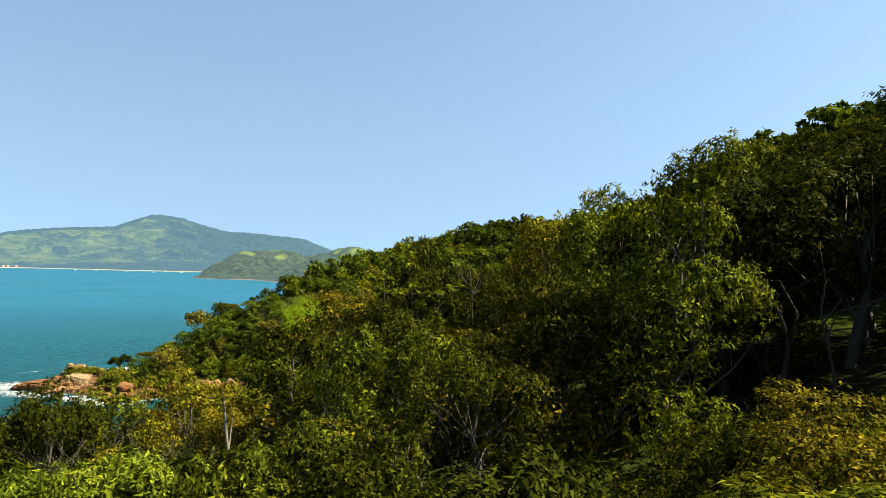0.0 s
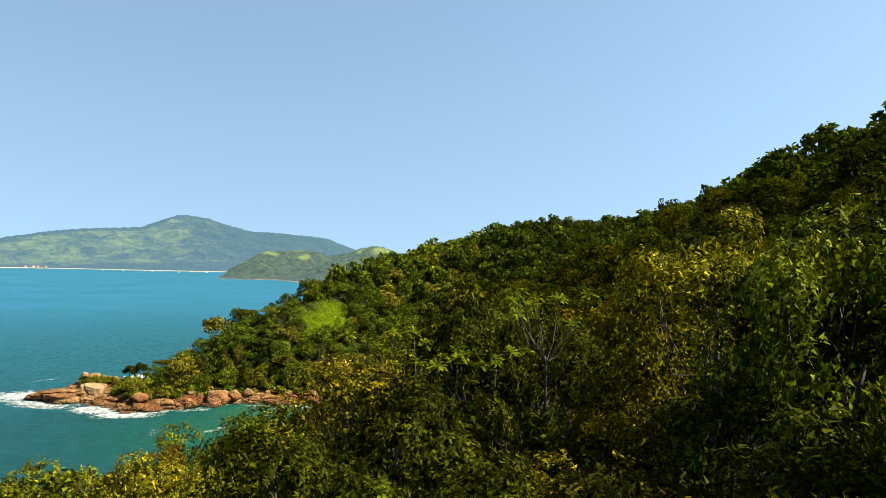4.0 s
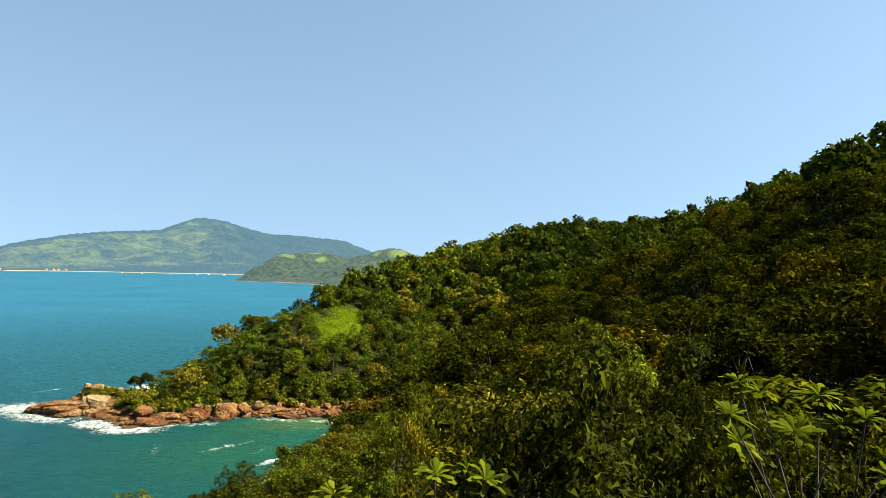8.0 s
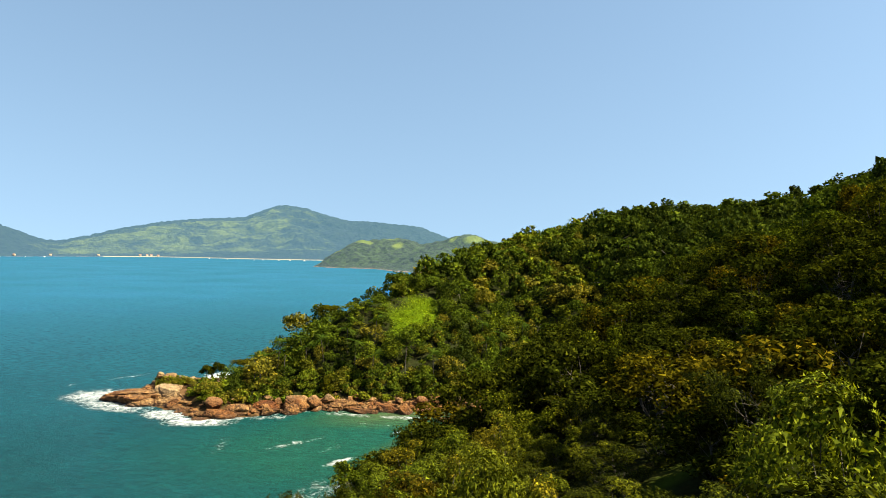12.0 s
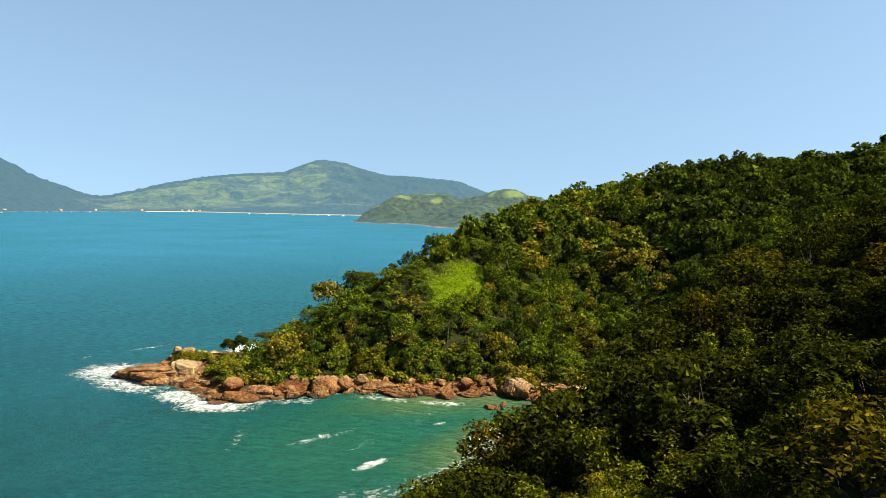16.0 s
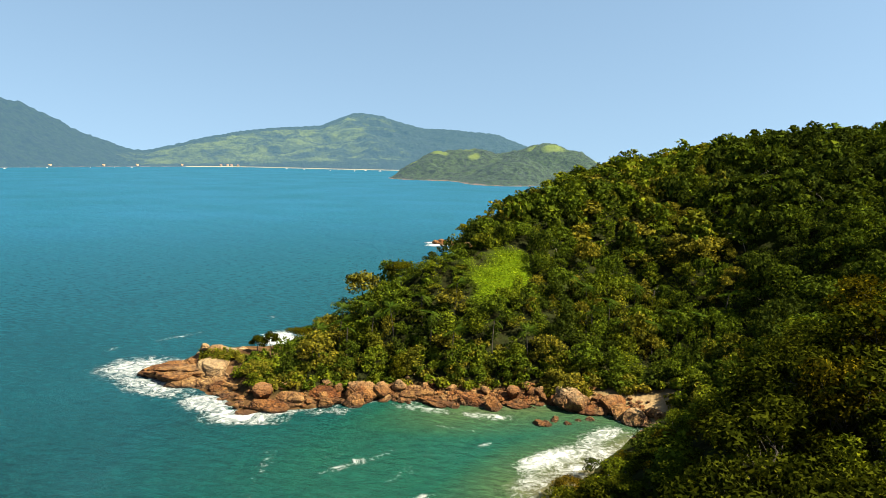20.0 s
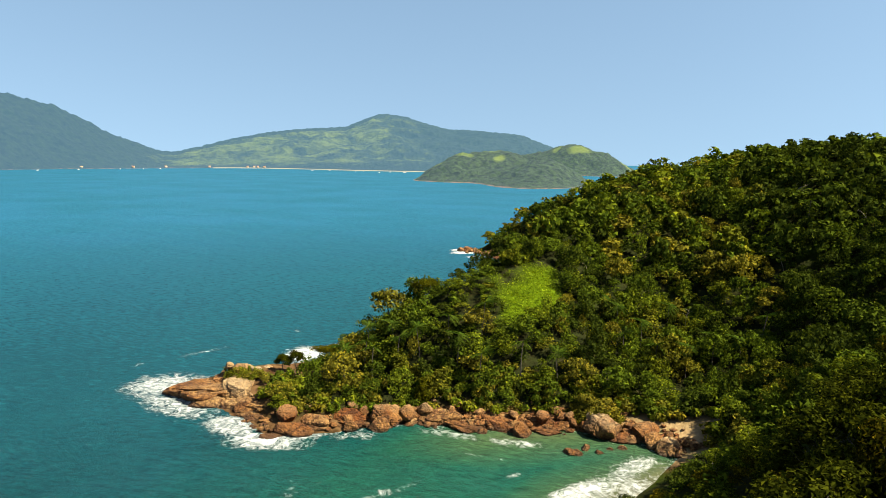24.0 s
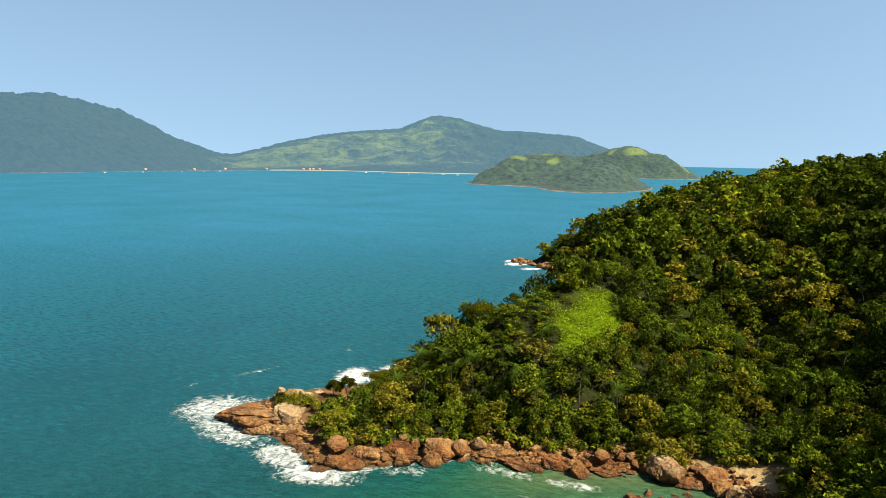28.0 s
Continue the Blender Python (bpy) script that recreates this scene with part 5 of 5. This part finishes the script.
tall_meshes = [bare_mesh("bare_trunk", 520 + k, 8.0, 2, bark_dead, 0.012) for k in range(3)]
# leafless pale bushes among the near shrubs: x, y, height factor
for k, (x, y, f) in enumerate(((-1.6, 18.5, 1.0), (0.2, 19.5, 0.8), (-8.5, 25.5, 1.1), (-10.5, 27, 0.9), (2.6, 15.5, 0.8), (1.2, 17.6, 0.9), (4.6, 22.5, 1.1), (6.0, 18.5, 0.9),
                               (-0.8, 26.5, 1.0), (4.2, 26, 1.1), (3.4, 31, 1.0), (-4.5, 36, 0.9), (-2.6, 40, 1.0), (2.2, 37, 1.0), (8.5, 20, 1.3), (-12.5, 30, 1.0), (-6.5, 22.5, 1.1), (-5.2, 24, 1.0), (-3.2, 20.5, 0.9))):
    ob = new("bare_bush", bare_meshes[k % 3])
    ob.matrix_basis = pose(x, y, at_ground(x, y) + 0.6, 8 * math.sin(k), 9 * math.cos(k * 2), 70 * k) @ Matrix.Scale(f * 1.5, 4)
    tagged(ob, "leafless grey bush with crooked twigs among green shrubs", "bush", "bare bushes of the near slope")
dry_meshes = [bare_mesh("dry_twigs", 540 + k, 2.0, 3, bark_dead, 0.006, 5) for k in range(2)]
for k, (x, y, top_z) in enumerate(DRY):
    base = at_ground(x, y)
    f = (top_z - base) / 2.0
    ob = new("dry_bush", dry_meshes[k % 2])
    ob.matrix_basis = pose(x, y, base, 0, 0, 70 * k) @ Matrix.Diagonal((f * 0.9, f * 0.9, f, 1))
    tagged(ob, "tall leafless tan bush with many fine twigs above the shrubs", "bush", "dry bushes of the near slope")
# pale trunks on the slopes: x, y, height factor
for k, (x, y, f) in enumerate(((14, 201, 1.0), (20, 206, 1.1), (4, 214, 1.0), (-8, 222, 0.9), (12, 232, 1.0), (30, 240, 1.1), (-2, 236, 1.0), (26, 222, 1.1), (-66, 203, 0.9), (-63, 206, 1.0),
                               (-68, 206, 0.9), (40, 150, 1.1), (34, 178, 1.1), (52, 236, 1.2), (6, 190, 0.9), (-30, 226, 0.9), (44, 262, 1.2), (16, 258, 1.1), (70, 230, 1.2), (22, 120, 1.0))):
    ob = new("bare_tree", tall_meshes[k % 3])
    ob.matrix_basis = pose(x, y, at_ground(x, y), 0, 0, 47 * k) @ Matrix.Scale(f * 1.05, 4)
    tagged(ob, "bare pale grey tree standing above the green canopy", "tree", "bare trees of the point")

# slim trunks under the near trees, darkened in place of shade: x, y, height
for k, (x, y, h) in enumerate(((10.4, 18.6, 2.7), (9.2, 19.6, 2.9), (11.2, 17.8, 2.4), (7.6, 20.5, 2.8))):
    g = np.random.default_rng(900 + k)
    q = np.linspace(0, 1, 9)
    line = np.stack([0.35 * np.sin(q * 4 + k) * q, 0.2 * np.cos(q * 5 + k), -0.6 + (h + 0.6) * q], 1)
    side = [tube([line[j], line[j] + [g.normal(0, 0.4), g.normal(0, 0.4), 0.7], line[j] + [g.normal(0, 0.7), g.normal(0, 0.7), 1.6]], [0.03, 0.022, 0.01], 5) for j in (4, 5, 6, 7)]
    # dark bark on pale trunks: the hollow's shade put into the colour
    ob = new("slim_trunk", quads("slim_trunk", *join_arrays([tube(line, (0.085 if k == 0 else 0.04) * (1.1 - 0.6 * q), 8)] + side), [bark_brown], True))
    ob.matrix_basis = pose(x, y, at_ground(x, y), 0, 0, 40 * k)
    tagged(ob, "slim trunk under the near wood, coloured dark to stand in for shade", "trunk", "slim trunks of the near wood")

# a broken grey trunk
g = np.random.default_rng(9)
stump = join_arrays([tube([(0, 0, -1), (0.03, 0, 0.6), (-0.04, 0.05, 1.6), (-0.1, 0.02, 2.5), (-0.13, 0.03, 3.0)], [0.13, 0.11, 0.1, 0.085, 0.02], 8), tube([(-0.04, 0.05, 1.7), (0.2, 0.0, 2.3), (0.3, 0.0, 2.5)], [0.05, 0.035, 0.01], 5)])
ob = new("broken_trunk", quads("broken_trunk", *stump, [bark_dead], True))
ob.matrix_basis = pose(-5.6, 25.0, at_ground(-5.6, 25.0), 0, -5, 0) @ Matrix.Diagonal((0.75, 0.75, (29.05 - at_ground(-5.6, 25.0)) / 3.0, 1))
tagged(ob, "broken grey dead trunk rising from the shrubs", "trunk")


def whorl_mesh(seed, n, length):
    """A rosette of large blunt leaves."""
    g = np.random.default_rng(seed)
    vs, fs, k = [], [], 0
    for i in range(n):
        a = i * 2.4 + g.uniform(-0.2, 0.2)
        lift = g.uniform(0.0, 1.15)
        L = length * g.uniform(0.75, 1.15)
        d = np.array([math.cos(a) * math.cos(lift), math.sin(a) * math.cos(lift), math.sin(lift)])
        side = np.array([-math.sin(a), math.cos(a), 0])
        up = np.cross(d, side)
        spine = [d * L * q - np.array([0, 0, 0.38 * L * q * q]) for q in (0.05, 0.4, 0.75, 1.0)]
        half = np.array([0.02, 0.07, 0.125, 0.05]) * L
        rows = [(p - side * w - up * 0.25 * w, p, p + side * w - up * 0.25 * w) for p, w in zip(spine, half)]
        vs.append(np.array(rows).reshape(-1, 3))
        for r in range(3):
            for c in range(2):
                o = k + r * 3 + c
                fs.append((o, o + 1, o + 4, o + 3))
        k += 12
    return quads("leaf_whorl", np.concatenate(vs), np.array(fs), [leaf_glossy], True)


whorls = [whorl_mesh(600 + k, 28, 0.27) for k in range(3)]


def rosette_tree(seed, h):
    g = np.random.default_rng(seed)
    top = new("large_leaved_tree")
    wood = []
    fork = np.array([g.normal(0, 0.2), g.normal(0, 0.2), h * 0.45])
    wood.append(tube([(0, 0, -0.4), fork * [0.4, 0.8, 0.5], fork], [0.045, 0.036, 0.03], 6))
    tips = []
    for i in range(11):
        a = i * 2.4
        tip = np.array([math.cos(a) * h * 0.3 * g.uniform(0.4, 1.1), math.sin(a) * h * 0.3 * g.uniform(0.4, 1.1), h * g.uniform(0.7, 1.0)])
        bend = (fork + tip) / 2 + g.normal(0, 0.12, 3) - [0, 0, 0.12 * h * 0.5]
        wood.append(tube([fork, bend, tip], [0.016, 0.012, 0.009], 5))
        tips.append(tip)
    part("trunk", quads("rosette_trunk", *join_arrays(wood), [bark_brown], True), top)
    for i, tip in enumerate(tips):
        ob = part("leaf_whorl", whorls[i % 3], top)
        ob.matrix_basis = pose(*tip, g.uniform(-20, 20), g.uniform(-20, 20), g.uniform(0, 360)) @ Matrix.Scale(float(g.uniform(0.8, 1.2)), 4)
    return tagged(top, "open pale-branched tree with rosettes of large glossy leaves", "tree", "large-leaved trees of the near slope")


rosettes = [rosette_tree(700, 3.4), rosette_tree(701, 3.8)]
for k, (x, y, top_z) in enumerate(((2.75, 27.6, 34.5), (-1.2, 27.4, 33.3), (0.1, 27.0, 32.9), (1.0, 27.6, 33.0))):
    m4 = pose(x, y, top_z - (3.4, 3.8)[k % 2], 0, 0, 80 * k)
    if k < 2:
        rosettes[k].matrix_basis = m4
    else:
        copy_thing(rosettes[k % 2], m4)


def frond_mesh():
    """A feather palm frond: a drooping rib with leaflets on both sides."""
    g = np.random.default_rng(44)
    q = np.linspace(0, 1, 9)
    rib = np.stack([2.6 * q, 0 * q, 0.9 * q - 1.5 * q**2], 1)
    parts = [tube(rib, 0.03 * (1.1 - q), 4)]
    for s in np.linspace(0.12, 0.99, 26):
        p = np.array([2.6 * s, 0, 0.9 * s - 1.5 * s * s])
        for side in (-1, 1):
            L = 0.75 * math.sin(math.pi * (0.15 + 0.8 * s)) * g.uniform(0.85, 1.1)
            d = np.array([0.5, side * 0.85, -0.35])
            d /= np.linalg.norm(d)
            w = np.array([0.05, 0, 0.02])
            parts.append((np.array([p - w, p + d * L * 0.5 - w * 0.8, p + d * L, p + d * L * 0.5 + w * 0.8]), np.array([(0, 1, 2, 3)])))
    return quads("palm_frond", *join_arrays(parts), [leaf_palm])


frond = frond_mesh()


def palm(h):
    top = new("palm_tree")
    q = np.linspace(0, 1, 7)
    part("trunk", quads("palm_trunk", *tube(np.stack([0.5 * q**2, 0.1 * q, -0.5 + (h + 0.5) * q], 1), 0.12 - 0.04 * q, 8), [bark_brown], True), top)
    for i in range(13):
        ob = part("frond", frond, top)
        ob.matrix_basis = pose(0.5, 0.1, h, 0, -35 + 75 * ((i * 0.618) % 1), i * 137.5)
    return tagged(top, "slender feather palm above the coastal scrub", "palm", "palms of the point")


first_palm = palm(6.0)
for k, (x, y) in enumerate(((-74, 185), (-69, 187), (-71, 182), (-22, 212), (-17, 210), (-26, 214), (102.5, 306), (-45, 186), (-31, 190), (2, 206), (-12, 219), (18, 243), (-66, 184), (-62, 187), (-58, 189), (-64, 191), (-50, 188), (-53, 192), (-38, 190), (-47, 195), (-70, 192), (-8, 206), (-3, 210), (-14, 204), (6, 212), (-20, 203))):
    m4 = pose(x, y, at_ground(x, y) + 1.2 if y < 300 else 60.6, 4 * math.sin(k * 3), 4 * math.cos(k * 5), 61 * k)
    if k == 0:
        first_palm.matrix_basis = m4
    else:
        copy_thing(first_palm, m4)

# flat-topped and small round trees at the edge of the point
for k, (x, y, top_z, h, r, mat) in enumerate(((-71, 203.2, 17.9, 7.0, 3.0, leaf_dark), (-85.8, 184.2, 7.6, 4.0, 2.0, leaf_dark), (-83.6, 185.6, 8.2, 4.4, 2.2, leaf_dark), (-80.6, 191.0, 8.6, 5.0, 3.3, leaf_mid), (-62, 204, 21.5, 7, 3.4, leaf_mid))):
    if r < 2.3:
        ob = tree_thing("shore_tree", 800 + k, h, r, "round", 3000, 0.2, mat, bark_brown, "small round dark green tree on the shore rocks", "small trees of the shore")
    else:
        ob = tree_thing("flat_topped_tree", 800 + k, h, r, "umbrella", 3600, 0.2, mat, bark_brown, "flat-topped tree leaning over the shore of the point", "flat-topped trees")
    ob.matrix_basis = pose(x, y, top_z - h, 0, 0, 50 * k)
# one vivid tree at the foot of the wood
ob = tree_thing("vivid_green_tree", 820, 5, 2.4, "tall", 1500, 0.3, leaf_bright, bark_brown, "vivid green leafy tree at the foot of the wood", "")
ob.matrix_basis = pose(-54.5, 181.6, at_ground(-54.5, 181.6), 0, 0, 0)

# grass and creepers of the clearing
g = np.random.default_rng(31)
n = 26000
gx_, gy_ = LAWN[0] + g.uniform(-18, 18, n), LAWN[1] + g.uniform(-22, 22, n)
keep = clearing(gx_, gy_) > g.uniform(0.03, 0.4, n)
gx_, gy_ = gx_[keep], gy_[keep]
n = len(gx_)
up = np.tile([0.0, 0.0, 1.0], (n, 1)) + g.normal(0, 0.4, (n, 3))
mound = 0.9 + 0.7 * wobble(gx_, gy_, 1.7, 3.0)
v, f = leaf_quads(np.stack([gx_, gy_, ground(gx_, gy_) + mound * g.uniform(0.3, 1.0, n)], 1), up, 0.42, 0.55, g)
tagged(new("clearing_creepers", quads("clearing_creepers", v, f, [grass_mat])), "bright yellow-green creepers covering a small clearing", "plants", kind="stuff")
